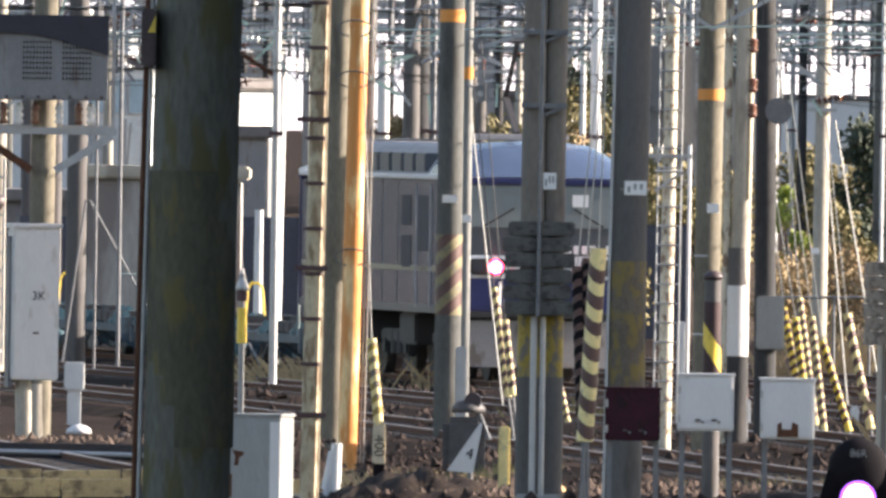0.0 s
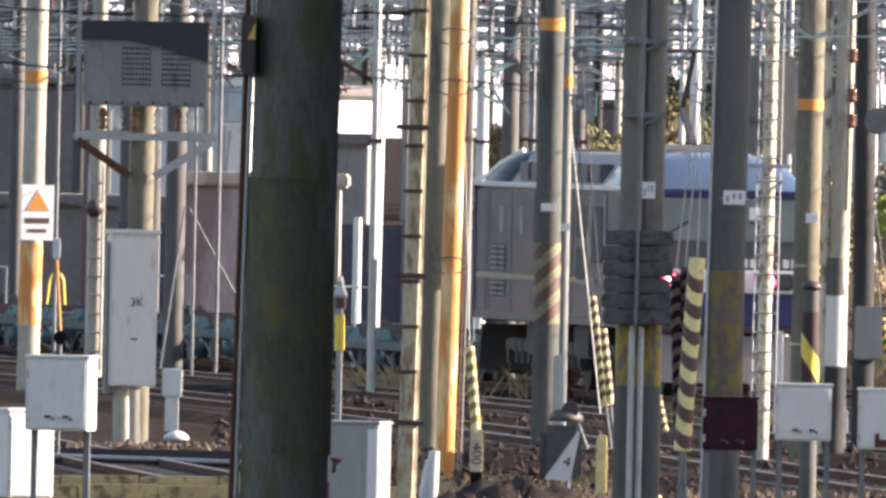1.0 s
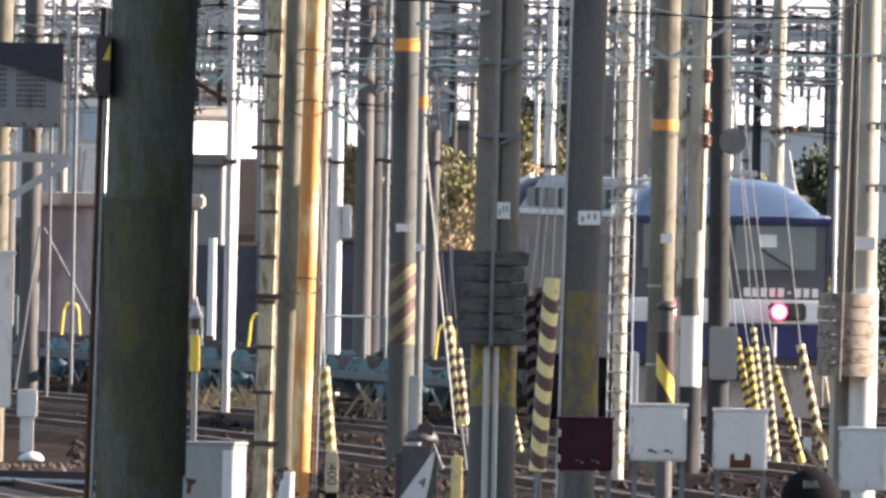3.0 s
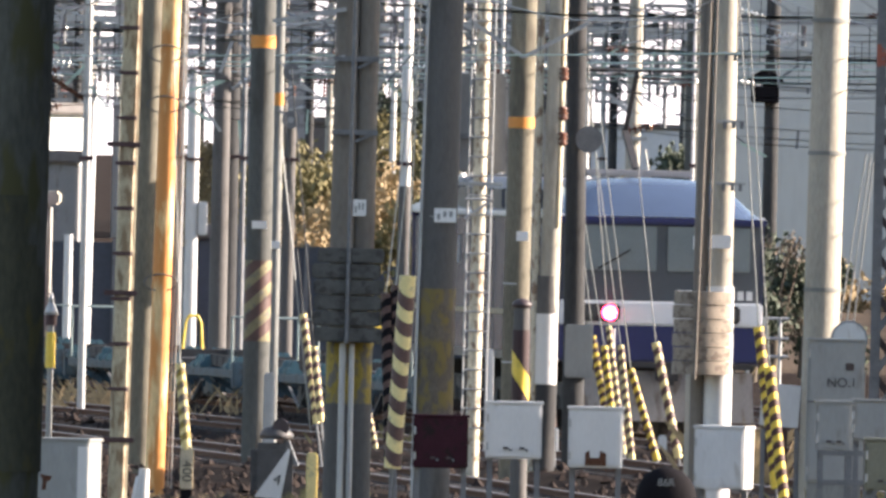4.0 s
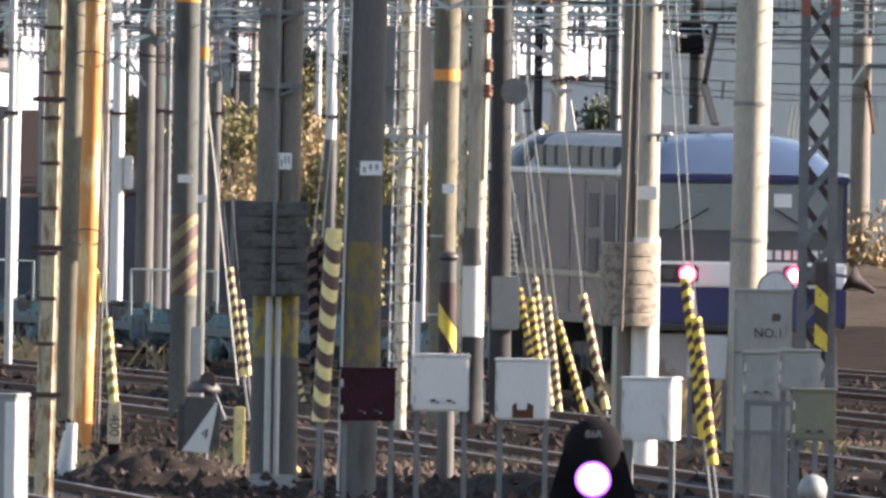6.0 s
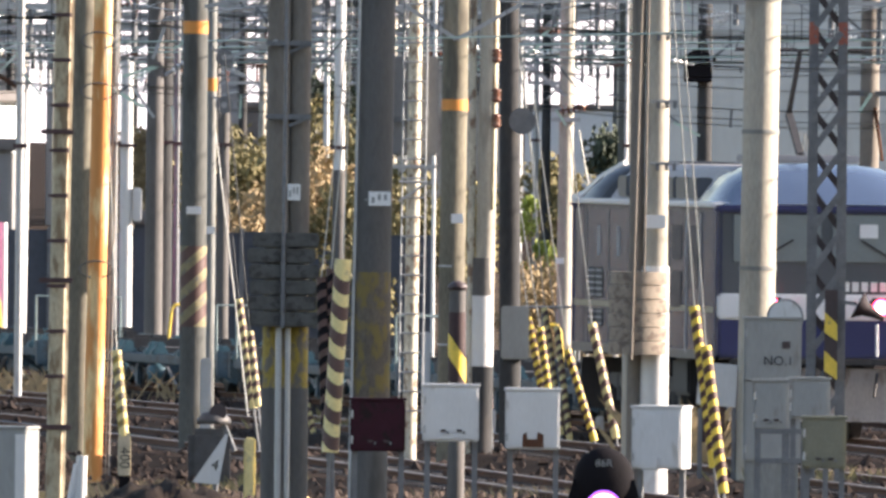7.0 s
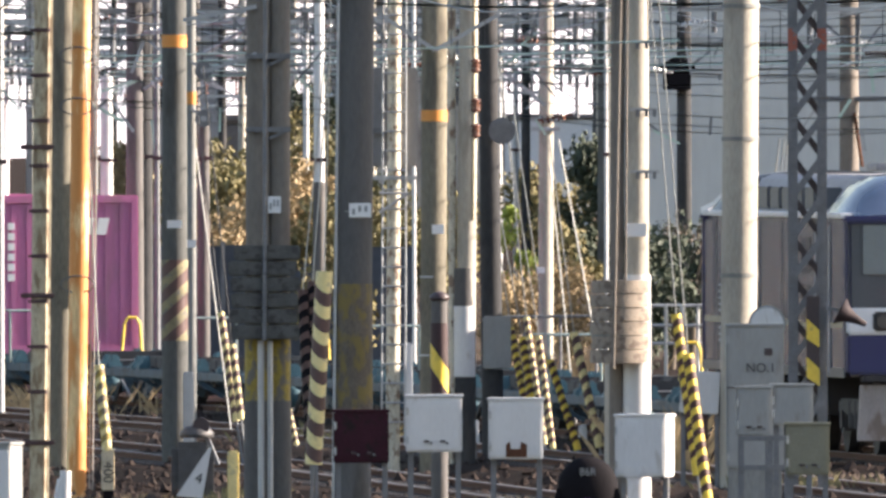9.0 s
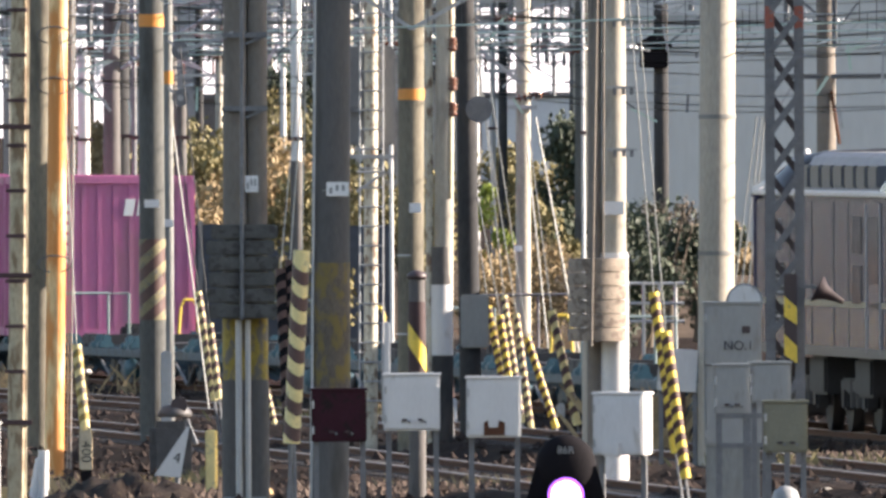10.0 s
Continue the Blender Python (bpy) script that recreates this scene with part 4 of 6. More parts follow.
# pole with clamped rings
p = post(-4.034, 342.23, 11.0, 0.092, 0.088, CREAM_POLE, "slim cream-painted steel pole with dark clamps", lean=0.012)
for i in range(14):
    z = 1.514 + i * 0.457
    c = part("clamp", tube(B(), (0.012 * z, 0, z - 0.02), (0.012 * z, 0, z + 0.02), 0.096, n=16), DARKRED, p)
    part("clamp_bolt", block(B(), (0.012 * z - 0.05, -0.1, z), (0.15, 0.03, 0.03)), DARKRED, c)
for z in (2.486, 1.0, 3.989):
    part("bracket", block(B(), (0.0, -0.06, z), (0.34, 0.1, 0.05), 0.01), DARKRED, p)
part("cable", tube(B(), (0.09, -0.08, -0.2), (0.2, -0.08, 10.0), 0.013, n=6), CREAM_POLE, p)

# grey pole behind the rusty one, and the rusty one
post(-4.771, 427.79, 11.0, 0.15, 0.13, TAN_CONCRETE, "grey weathered concrete pole", lean=0.01)
p = post(-4.253, 399.27, 11.0, 0.115, 0.11, RUST_POLE, "rust-streaked cream steel pole in the sun", lean=0.014)
for z in (4.167, 1.3, 5.067, 2.5):
    collar(p, z, 0.118, 0.04, RUST_POLE, "joint_ring", lean=0.014)
for a in (0.15, 0.19):
    part("side_cable", tube(B(), (a, 0, -0.1), (a + 0.15, 0, 10.5), 0.012, n=6), WIRE, p)
for i, z in enumerate((5.033, 4.433, 2.333)):
    bm = B()
    wire_loop(bm, 0.02, -0.12, z, 0.2, 0.1)
    part("cable_loop", bm, WIRE_DARK, p)
# white footing sleeve before it
lone("cable_duct", tube(tube(B(), (0, 0, -0.3), (0.02, 0, 0.388), 0.07, 0.06, 12), (-0.12, 0, -0.3), (-0.02, 0, 0.294), 0.06, 0.05, 12), WHITE, "white cable duct rising from the ground", "duct", at=(-4.125, 374.31, 0))

# pole with tan and dark hazard stripes
p = post(-3.331, 430.86, 11.0, 0.17, 0.14, DARKENED_GREY, "shade-darkened grey concrete pole with worn hazard stripes and an orange band")
part("stripe_belt", tube(B(), (0, 0, 1.466), (0, 0, 2.495), 0.169, 0.166, 20), BROWN_STRIPE, p, "dark hazard belt")
part("hazard_stripes", helix_bands(B(), 0.171, 1.466, 2.495, 0.15, 0.31, 0.9), TAN_STRIPE, p, "slanting tan stripes")
collar(p, 5.279, 0.162, 0.16, ORANGE, "orange_band", "orange band")
plate(p, 0.0, 2.948, 0.19, 0.1, 0.17, bars=False)
p = post(-3.189, 440.0, 11.0, 0.07, 0.062, CONCRETE_GREY, "slim grey pole with an orange band")
collar(p, 4.56, 0.074, 0.165, ORANGE, "orange_band", "orange band")
plate(p, 0.0, 2.665, 0.13, 0.1, 0.07, bars=False)
for v in (4.913, 4.295):
    w = part("pulley", tube(B(), (0.165, -0.12, v), (0.165, -0.07, v), 0.115, n=20), GALV_DARK, p, "grey wire pulley")
    part("pulley_hub", tube(B(), (0.165, -0.13, v), (0.165, -0.11, v), 0.04, n=10), GALV, w)
    part("pulley_arm", beam(B(), (0.0, -0.08, v + 0.13), (0.165, -0.08, v), 0.033), GALV, w)

# twin-column pole with a weight stack
p = thing("tensioning_mast", -1.926, 367.42, 0, "brown twin-column mast with a stack of dark concrete weights", "mast")
for x, r, nm in ((0.0, 0.14, "column"), (0.235, 0.115, "column")):
    part(nm, tube(B(), (x - 0.02, 0.1, -0.3), (x + 0.02, 0.1, 11.0), r, r * 0.92, 18), CONCRETE_BROWN, p, "brown concrete column")
    part("yellow_belt", tube(B(), (x - 0.015, 0.1, 1.212), (x - 0.013, 0.1, 1.899), r + 0.006, r + 0.006, 18), YELLOW_WORN, p, "yellow painted belt")
    part("grey_foot", tube(B(), (x - 0.015, 0.1, -0.3), (x - 0.015, 0.1, 1.212), r + 0.012, r + 0.012, 18), CONCRETE_DARK, p)
w = part("weight_stack", block(B(), (0.06, -0.2, 2.384), (0.04, 0.04, 1.04)), GALV_DARK, p)
for i in range(6):
    jx = (0.02, -0.01, 0.0, 0.015, -0.02, 0.03)[i]
    part("weight", block(B(), (0.06 + jx, -0.2, 1.961 + i * 0.172), (0.76 - 0.02 * (i % 3), 0.36, 0.16), 0.018), WEIGHT_DARK, w, "dark concrete weight")
part("tension_cable", tube(B(), (0.06, -0.4, 1.869), (0.1, -0.36, 10.0), 0.022, n=8), GALV_DARK, p)
part("guide_rail", tube(tube(B(), (0.02, -0.22, -0.2), (0.02, -0.22, 1.869), 0.035, n=8), (0.12, -0.22, -0.2), (0.12, -0.22, 1.869), 0.03, n=8), GALV, p, "pale guide rods")
for v in (4.157, 4.955):
    b = part("cross_bracket", block(B(), (0.1, -0.06, v), (0.5, 0.06, 0.06), 0.008), GALV_DARK, p)
    part("bracket_arm", beam(B(), (0.34, -0.06, v), (0.1, -0.06, v - 0.1), 0.03), GALV_DARK, b)
plate(p, 0.17, 3.341, 0.14, 0.18, 0.1)
for (ua, va), (ub, vb) in (((-0.02, 4.979), (-0.56, 4.795)), ((-0.02, 5.494), (-0.82, 5.347))):
    part("stay_arm", beam(B(), (ua, -0.06, va), (ub, -0.06, vb), 0.045), GALV, p, "pale stay arm")
part("foot_plate", block(B(), (0.08, 0, -0.14), (0.5, 0.5, 0.16), 0.02), GREY_BOX, p)
lone("distant_pole", tube(B(), (0, 0, -0.3), (0.05, 0, 11.0), 0.09, 0.08, 12), CONCRETE, "slim pale weathered concrete pole", "pole", "poles of the yard", at=(-2.725, 600.0, 0))

# dark pole with peeling paint
p = post(-0.910, 360.78, 11.0, 0.205, 0.165, CONCRETE_DARK, "dark concrete pole with peeling yellow paint", lean=0.012)
collar(p, 1.8205, 0.206, 1.385, PEELING, "paint_belt", "peeling yellow paint belt", lean=0.012)
part("edge_cable", tube(B(), (-0.2, -0.12, -0.2), (-0.06, -0.12, 10.9), 0.018, n=6), GALV, p, "pale cable up the side")
plate(p, 0.1, 3.296, 0.235, 0.15, 0.2)
part("plate_wire", tube(B(), (0.055, 0, 3.278), (0.055, 0, 3.29), 0.2, n=20), WIRE, p)

# bright pole with a rung ladder
p = post(-0.557, 427.79, 11.0, 0.088, 0.082, LADDER_CREAM, "flaking cream steel pole with a narrow rung ladder", lean=0.006)
l = part("ladder", tube(tube(B(), (-0.14, -0.13, 0.2), (-0.08, -0.13, 10), 0.014, n=6), (0.16, -0.13, 0.2), (0.2, -0.13, 10), 0.014, n=6), GALV, p, "steel ladder rails")
for i in range(28):
    z = 0.45 + i * 0.245
    part("rung", tube(B(), (-0.14 + 0.006 * z, -0.13, z), (0.15 + 0.006 * z, -0.13, z), 0.014, n=6), GALV, l)
part("cross_arm", block(B(), (0.0, -0.1, 3.536), (0.62, 0.08, 0.05), 0.01), GALV, p)
part("small_basket", tube(tube(B(), (-0.16, -0.2, 3.093), (0.2, -0.2, 3.343), 0.02, n=6), (-0.16, -0.2, 3.343), (0.2, -0.2, 3.343), 0.02, n=6), GALV, p)
part("transformer_case", block(B(), (-0.1, 0.3, 4.307), (0.86, 0.4, 1.25), 0.03), PANEL_GREY, p, "grey transformer case")
part("drum_bracket", block(B(), (-0.1, 0.05, 4.129), (0.3, 0.12, 0.08), 0.01), GALV_DARK, p)

# pole with orange band
p = post(-0.050, 424.75, 11.0, 0.165, 0.155, TAN_CONCRETE, "tan-grey concrete pole with an orange band", lean=0.006)
collar(p, 4.321, 0.168, 0.14, ORANGE, "orange_band", "orange band", lean=0.006)
for v in (2.299, 1.313):
    collar(p, v, 0.164, 0.025, GALV, "strap")
plate(p, 0.07, 2.895, 0.15, 0.12, 0.165, bars=False)
for sx, du in ((-1, 0.66), (1, 0.86)):
    part("stay_arm", beam(B(), (0.04, -0.2, 5.143), (sx * du, -0.22, 5.597), 0.095, 0.05), GALV, p, "pale stay arm")
# hazard-striped stub
BROWN_BELT = mat("dark_maroon_belt", (0.04, 0.018, 0.02), 0.7, vary=0.25, scale=8.0)
p = thing("marker_post", 0.031, 374.31, 0, "short post with black and yellow hazard stripes", "post")
shaft(p, 2.263, 0.095, 0.09, CONCRETE_DARK)
part("cap", lathe(B(), (0, 0, 2.263), [(0.11, 0), (0.11, 0.05), (0.05, 0.09), (0.01, 0.1)]), BOX_DARK, p)
part("stripe_belt", tube(B(), (0, 0, 1.231), (0, 0, 2.013), 0.098, 0.098, 18), BROWN_BELT, p)
part("hazard_stripes", helix_bands(B(), 0.1, 1.231, 2.013, 0.26, 0.56, -1.5), YELLOW, p, "slanting yellow stripes")

# slim lit poles behind
p = post(0.352, 430.0, 11.0, 0.126, 0.11, CONCRETE, "pale concrete pole with a dark band and a white lower sleeve", lean=0.012)
part("dark_sleeve", tube(B(), (0, 0, 1.902), (0, 0, 2.383), 0.14, 0.136, 18), CONCRETE_DARK, p)
part("white_sleeve", tube(B(), (0, 0, 1.005), (0, 0, 1.902), 0.142, 0.142, 18), WHITE, p, "white lower sleeve")
# added dark cover so the pole reads dark below the white sleeve
part("dark_foot", tube(B(), (-0.004, 0, -0.3), (0.01, 0, 1.0), 0.141, 0.14, 18), UNLIT_DARK, p, "darkened foot")
part("side_pipe", tube(B(), (0.114, -0.09, 3.0), (0.16, -0.09, 10), 0.026, n=8), CREAM_POLE, p)
for v in (4.451, 4.128, 4.954):
    part("insulator", lathe(B(), (0.15, -0.09, v), [(0.035, -0.09), (0.07, -0.05), (0.035, -0.03), (0.07, 0.0), (0.035, 0.035), (0.07, 0.06), (0.026, 0.09)], 10), PORCELAIN_BROWN, p)
lone("slim_pipe_pole", tube(B(), (0, 0, -0.3), (0, 0, 9.0), 0.05, n=10), LADDER_CREAM, "slim flaking cream pipe pole", "pole", "poles of the yard", at=(0.201, 430.0, 0))
p = post(0.721, 432.0, 11.0, 0.143, 0.104, UNLIT_DARK, "dark concrete pole with a pale lower box", lean=-0.01)
part("pale_sleeve", block(B(), (0.05, -0.12, 1.423), (0.36, 0.18, 0.68), 0.02), GREY_BOX, p, "pale grey base box")
part("pulley", tube(B(), (0.12, -0.2, 4.128), (0.12, -0.13, 4.128), 0.173, n=20), GALV_DARK, p, "grey tension pulley")
p = post(1.821, 565.00, 11.0, 0.13, 0.11, CONCRETE, "slim pale weathered concrete pole", lean=0.004)
plate(p, -0.08, 1.775, 0.14, 0.1, 0.13, bars=False)
for v in (4.294, 4.134):
    part("crossarm", block(B(), (0, -0.1, v), (0.5, 0.1, 0.07), 0.01), GALV, p)
part("bracket_arm", beam(B(), (0.0, -0.1, 4.53), (-0.7, -0.1, 5.096), 0.07), GALV, p)

# lit pole with clamps and the pale weight stack
p = thing("tensioning_mast", 2.191, 381.46, 0, "pale sunlit mast with a stack of concrete weights", "mast")
part("column", tube(B(), (0.06, 0.1, -0.3), (0.09, 0.1, 11.0), 0.14, 0.125, 20), CONCRETE, p, "pale concrete column")
part("brown_column", tube(B(), (-0.17, 0.12, -0.3), (-0.11, 0.12, 11.0), 0.085, 0.075, 14), CONCRETE_BROWN, p, "red-brown slim column")
part("lower_sleeve", tube(B(), (0.06, 0.1, -0.05), (0.07, 0.1, 2.512), 0.165, 0.155, 20), WHITE, p, "white lower sleeve")
w = part("weight_stack", block(B(), (-0.13, -0.2, 1.9769999999999999), (0.04, 0.04, 0.96)), GALV_DARK, p)
for i in range(6):
    dx = -0.13 + 0.012 * (i % 2)
    part("weight", tube(B(), (dx, -0.22, 1.518 + i * 0.157), (dx, -0.22, 1.518 + i * 0.157 + 0.147), 0.33, n=28), WEIGHT, w, "round tan concrete weight")
part("tension_cable", tube(tube(B(), (-0.2, -0.58, 1.461), (-0.02, -0.5, 10.0), 0.018, n=8), (-0.06, -0.2, 2.448), (0.0, -0.2, 10.0), 0.014, n=8), CONCRETE_BROWN, p, "brown tension cables")
for v in (5.136, 4.372, 3.671):
    c = part("cable_clamp", block(B(), (0.16, -0.12, v), (0.34, 0.06, 0.035), 0.008), GALV, p, "steel cable clamp")
    for k in (0.08, 0.18, 0.27):
        part("clamp_bolt", block(B(), (k, -0.14, v - 0.04), (0.04, 0.05, 0.08)), GALV_DARK, c)
plate(p, 0.07, 3.015, 0.22, 0.15, 0.07, bars=False)
lone("ground_sleeve", tube(B(), (0, 0, -0.3), (0, 0, 1.38), 0.12, 0.11, 14), CONCRETE, "pale concrete stub behind the mast", "post", at=(2.093, 399.27, 0))

# big tubular pole
p = post(3.547, 399.27, 11.5, 0.215, 0.2, CONCRETE, "thick pale concrete pole with ring joints", lean=0.01)
for v in (4.033, 2.42, 5.6):
    collar(p, v, 0.222, 0.05, CONCRETE_GREY, "ring_joint", lean=0.01)

# lattice mast
p = thing("lattice_mast", 4.322, 394.01, 0, "grey riveted lattice mast with red paint marks", "mast")
for x in (-0.17, 0.17):
    part("leg", block(B(), (x, 0, 5.2), (0.115, 0.12, 11.0), 0.008), GALV_DARK, p, "steel angle leg")
for i in range(20):
    z = 0.1 + i * 0.47
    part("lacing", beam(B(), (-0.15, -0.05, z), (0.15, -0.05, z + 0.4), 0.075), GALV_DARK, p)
    # back bars get a darker material than the front bars
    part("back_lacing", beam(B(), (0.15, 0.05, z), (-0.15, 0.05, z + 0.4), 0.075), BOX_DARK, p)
riv = B()
for i in range(90):
    for x in (-0.17, 0.17):
        block(riv, (x + 0.02, -0.065, 0.2 + i * 0.09), (0.025, 0.02, 0.025))
tagged(part("rivets", riv, GALV_DARK, p), kind="stuff")
for x in (-0.17, 0.17):
    part("red_mark", block(B(), (x, -0.003, 5.187), (0.108, 0.124, 0.26), 0.004), mat("faded_red_paint", (0.3, 0.09, 0.06), 0.6), p, "faded red paint mark")
b = part("hazard_board", block(B(), (0.06, -0.12, 1.7), (0.15, 0.03, 1.0), 0.004), BOX_DARK, p, "dark board with hazard stripes")
for i in range(2):
    part("stripe", prism(B(), [(-0.015, 1.257 + 0.28 * i * 1.6), (0.135, 1.257 - 0.12 + 0.28 * i * 1.6 + 0.02), (0.135, 1.257 + 0.1 + 0.28 * i * 1.6), (-0.015, 1.257 + 0.24 + 0.28 * i * 1.6)], -0.142, -0.136), YELLOW, b)

HORN_BROWN = mat("brown_horn_paint", (0.034, 0.025, 0.028), 0.7, vary=0.25, scale=9.0, spec=0.2)
h = part("loudspeaker", lathe(B(), (0, 0, 0), [(0.03, -0.2), (0.05, -0.08), (0.09, 0.05), (0.17, 0.14), (0.165, 0.15), (0.06, 0.06)], 14), HORN_BROWN, p, "brown-grey horn loudspeaker")
h.matrix_basis = pose(0.5, -0.1, 1.963, 0, -62, 0)
part("speaker_bracket", beam(B(), (0.17, -0.05, 2.062), (0.36, -0.1, 2.042), 0.04), GALV_DARK, p)

# slim dark pole with a hanging lantern box, before the pale block
p = post(4.772, 650.98, 11.0, 0.15, 0.13, UNLIT_DARK, "dark slim pole with a black lamp box")
lb = part("lamp_box", block(B(), (-0.14, -0.2, 5.08), (0.54, 0.4, 0.42), 0.02), BLACK, p, "black lamp box")
part("lamp_roof", prism(B(), [(-0.5, 5.27), (0.22, 5.27), (0.2, 5.33), (-0.08, 5.5), (-0.2, 5.5), (-0.48, 5.33)], -0.46, 0.02), BLACK, lb, "black hipped lamp roof")
part("box_arm", beam(B(), (0, -0.1, 5.233), (0.5, -0.1, 5.613), 0.05), GALV_DARK, p)
p = post(7.946, 650.98, 11.0, 0.2, 0.16, CONCRETE_BROWN, "brown pole before the pale block")
part("crossarm", block(B(), (0.3, -0.1, 4.689), (2.4, 0.1, 0.1), 0.01), GALV_DARK, p)
part("hanging_wire", tube(B(), (0.1, -0.2, 4.417), (0.25, -0.2, 3.385), 0.04, n=6), RUST, p)

p = post(-5.306, 545.0, 5.0, 0.108, 0.098, WHITE, "white sunlit steel pole behind the tracks")
part("clamp", block(B(), (-0.06, -0.12, 3.65), (0.43, 0.06, 0.05)), DARKRED, p)
part("side_box", block(B(), (0.18, -0.05, 2.7), (0.15, 0.12, 0.54), 0.02), WHITE, p)
# poles at the back, seen between the others
for u, s, r, h, m, lab in [
        (-5.51, 110, 0.074, 11, GALV_DARK, "slim grey steel pole"),
        (-4.99, 104, 0.17, 11, UNLIT_DARK, "dark slim pole in the distance"), (-4.574, 108, 0.045, 11, GALV_DARK, "thin galvanised steel pipe pole"),
        (-1.784, 116, 0.085, 11, WHITE, "white sunlit steel pole"), (-6.433, 120, 0.06, 11, GALV, "pale slim galvanised steel pole"),
        (-3.746, 110, 0.105, 4.29, CONCRETE_DARK, "dark prop pole beside others"),
        (-0.331, 118, 0.03, 9, WHITE, "thin white conduit pole"), (3.01, 100, 0.035, 9, WHITE, "thin white steel pole far off"),
        (1.679, 84, 0.06, 9, GALV, "thin pale steel pole far off"), (-6.833, 96, 0.06, 9, GALV, "thin pale steel pole far off")]:
    q = thing("catenary_pole", u, 59890 / s, 0, lab, "pole", "poles of the yard")
    shaft(q, h, r, r * 0.92, m, n=12)
    if lab == "white sunlit steel pole":
        # added cover that makes the pole dark below 3.3 m
        part("dark_foot", tube(B(), (0, 0, -0.3), (0, 0, 3.338), r + 0.01, r + 0.008, 14), CONCRETE_DARK, q, "dark lower part of the pole")
    part("clamp", block(B(), (0, -r, min(h - 0.3, 3.678)), (r * 3.4, 0.06, 0.06)), DARKRED, q)

# poles of the left-hand part
p = post(-11.491, 499.08, 11.0, 0.165, 0.15, CONCRETE, "pale concrete pole with an orange band and rusty foot", lean=0.008)
collar(p, 4.524, 0.17, 0.18, ORANGE, "orange_band", "orange band", lean=0.008)
part("rusty_belt", tube(B(), (0, 0, 0.863), (0.02, 0, 2.071), 0.172, 0.17, 18), RUST_POLE, p, "rust-streaked belt")
sg = part("warning_sign", block(B(), (-0.02, -0.2, 2.523), (0.5, 0.02, 0.82), 0.005), WHITE_PLATE, p, "white warning sign with an orange triangle")
sg.matrix_basis = pose(0.06, -0.03, 0, 0, 0, 17)
part("triangle", prism(B(), [(-0.2, 2.556), (0.16, 2.556), (-0.02, 2.839)], -0.218, -0.212), ORANGE, sg)
part("sign_bars", block(block(B(), (-0.02, -0.214, 2.406), (0.36, 0.006, 0.08)), (-0.02, -0.214, 2.256), (0.28, 0.006, 0.05)), BROWN_STRIPE, sg)
p = post(-11.078, 525.35, 11.0, 0.13, 0.12, CONCRETE, "pale pole with a small ladder")
lad = part("ladder", tube(tube(B(), (-0.12, -0.16, 0), (-0.12, -0.16, 3.2), 0.02, n=6), (0.1, -0.16, 0), (0.1, -0.16, 3.2), 0.02, n=6), GALV, p)
for i in range(10):
    part("rung", tube(B(), (-0.12, -0.16, 0.3 + i * 0.29), (0.1, -0.16, 0.3 + i * 0.29), 0.02, n=6), GALV, lad)
part("lamp_head", lathe(B(), (-0.02, -0.2, 2.525), [(0.06, -0.14), (0.14, -0.05), (0.14, 0.06), (0.05, 0.13)], 10), BOX_DARK, p)
post(-10.209, 544.45, 11.0, 0.17, 0.15, CONCRETE_DARK, "dark weathered concrete pole")
p = post(-6.866, 534.73, 4.799, 0.09, 0.085, WHITE, "white steel pole with a slanting arm", lean=0.01)
part("slant_arm", beam(B(), (0.05, -0.1, 4.49), (-0.75, -0.1, 4.983), 0.07), RUST, p, "rusty slanting arm")
post(-7.408, 554.54, 2.361, 0.075, 0.07, WHITE, "short white painted steel pole")
for x, s, r in ((-9.348, 112, 0.04), (-9.553, 114, 0.03), (-12.351, 108, 0.04)):
    lone("pipe_pole", tube(B(), (0, 0, -0.3), (0, 0, 11), r * 0.8, n=8), GALV_DARK, "thin weathered pipe pole", "pole", "poles of the yard", at=(x, 59890 / s, 0))

# ---- lineside boxes, signs, guy wires ----
def legs_of(t, xs, ztop, y=0.0, m=None):
    for x in xs:
        part("leg", block(B(), (x, y, (ztop - 0.3) / 2), (0.055, 0.055, ztop + 0.3), 0.006), m or GALV_DARK, t, "steel angle leg")


def lineside_box(x, y, z0, z1, w, material, label, depth=0.32, rz=0.0, leg=True, detail="knobs", name="lineside_box"):
    t = thing(name, x, y, 0, label, "box", "lineside boxes", rz=rz)
    part("case", block(B(), (0, 0, (z0 + z1) / 2), (w, depth, z1 - z0), 0.012), material, t)
    part("lid", block(B(), (0, 0, z1 + 0.012), (w + 0.03, depth + 0.03, 0.03), 0.008), material, t)
    d = part("door", block(B(), (0, -depth / 2 - 0.006, (z0 + z1) / 2 - 0.01), (w - 0.05, 0.014, z1 - z0 - 0.06), 0.004), material, t)
    if detail == "knobs":
        for sx in (-0.1, 0.12):
            part("catch", block(B(), (sx * w * 1.3, -depth / 2 - 0.025, z0 + 0.16 * (z1 - z0) + 0.02), (0.055, 0.03, 0.022), 0.004), BOX_DARK, d)
            part("keyhole_cover", tube(B(), (sx * w * 1.3 + 0.045, -depth / 2 - 0.02, z0 + 0.16 * (z1 - z0)), (sx * w * 1.3 + 0.045, -depth / 2 - 0.035, z0 + 0.16 * (z1 - z0)), 0.014, n=8), GALV_DARK, d)
    for z in (z0 + 0.12, z1 - 0.14):
        part("hinge", tube(B(), (-w / 2 + 0.02, -depth / 2 - 0.015, z - 0.04), (-w / 2 + 0.02, -depth / 2 - 0.015, z + 0.04), 0.012, n=8), GALV, d)
    if leg:
        legs_of(t, (-w / 2 + 0.05, w / 2 - 0.04), z0 + 0.01)
    return t


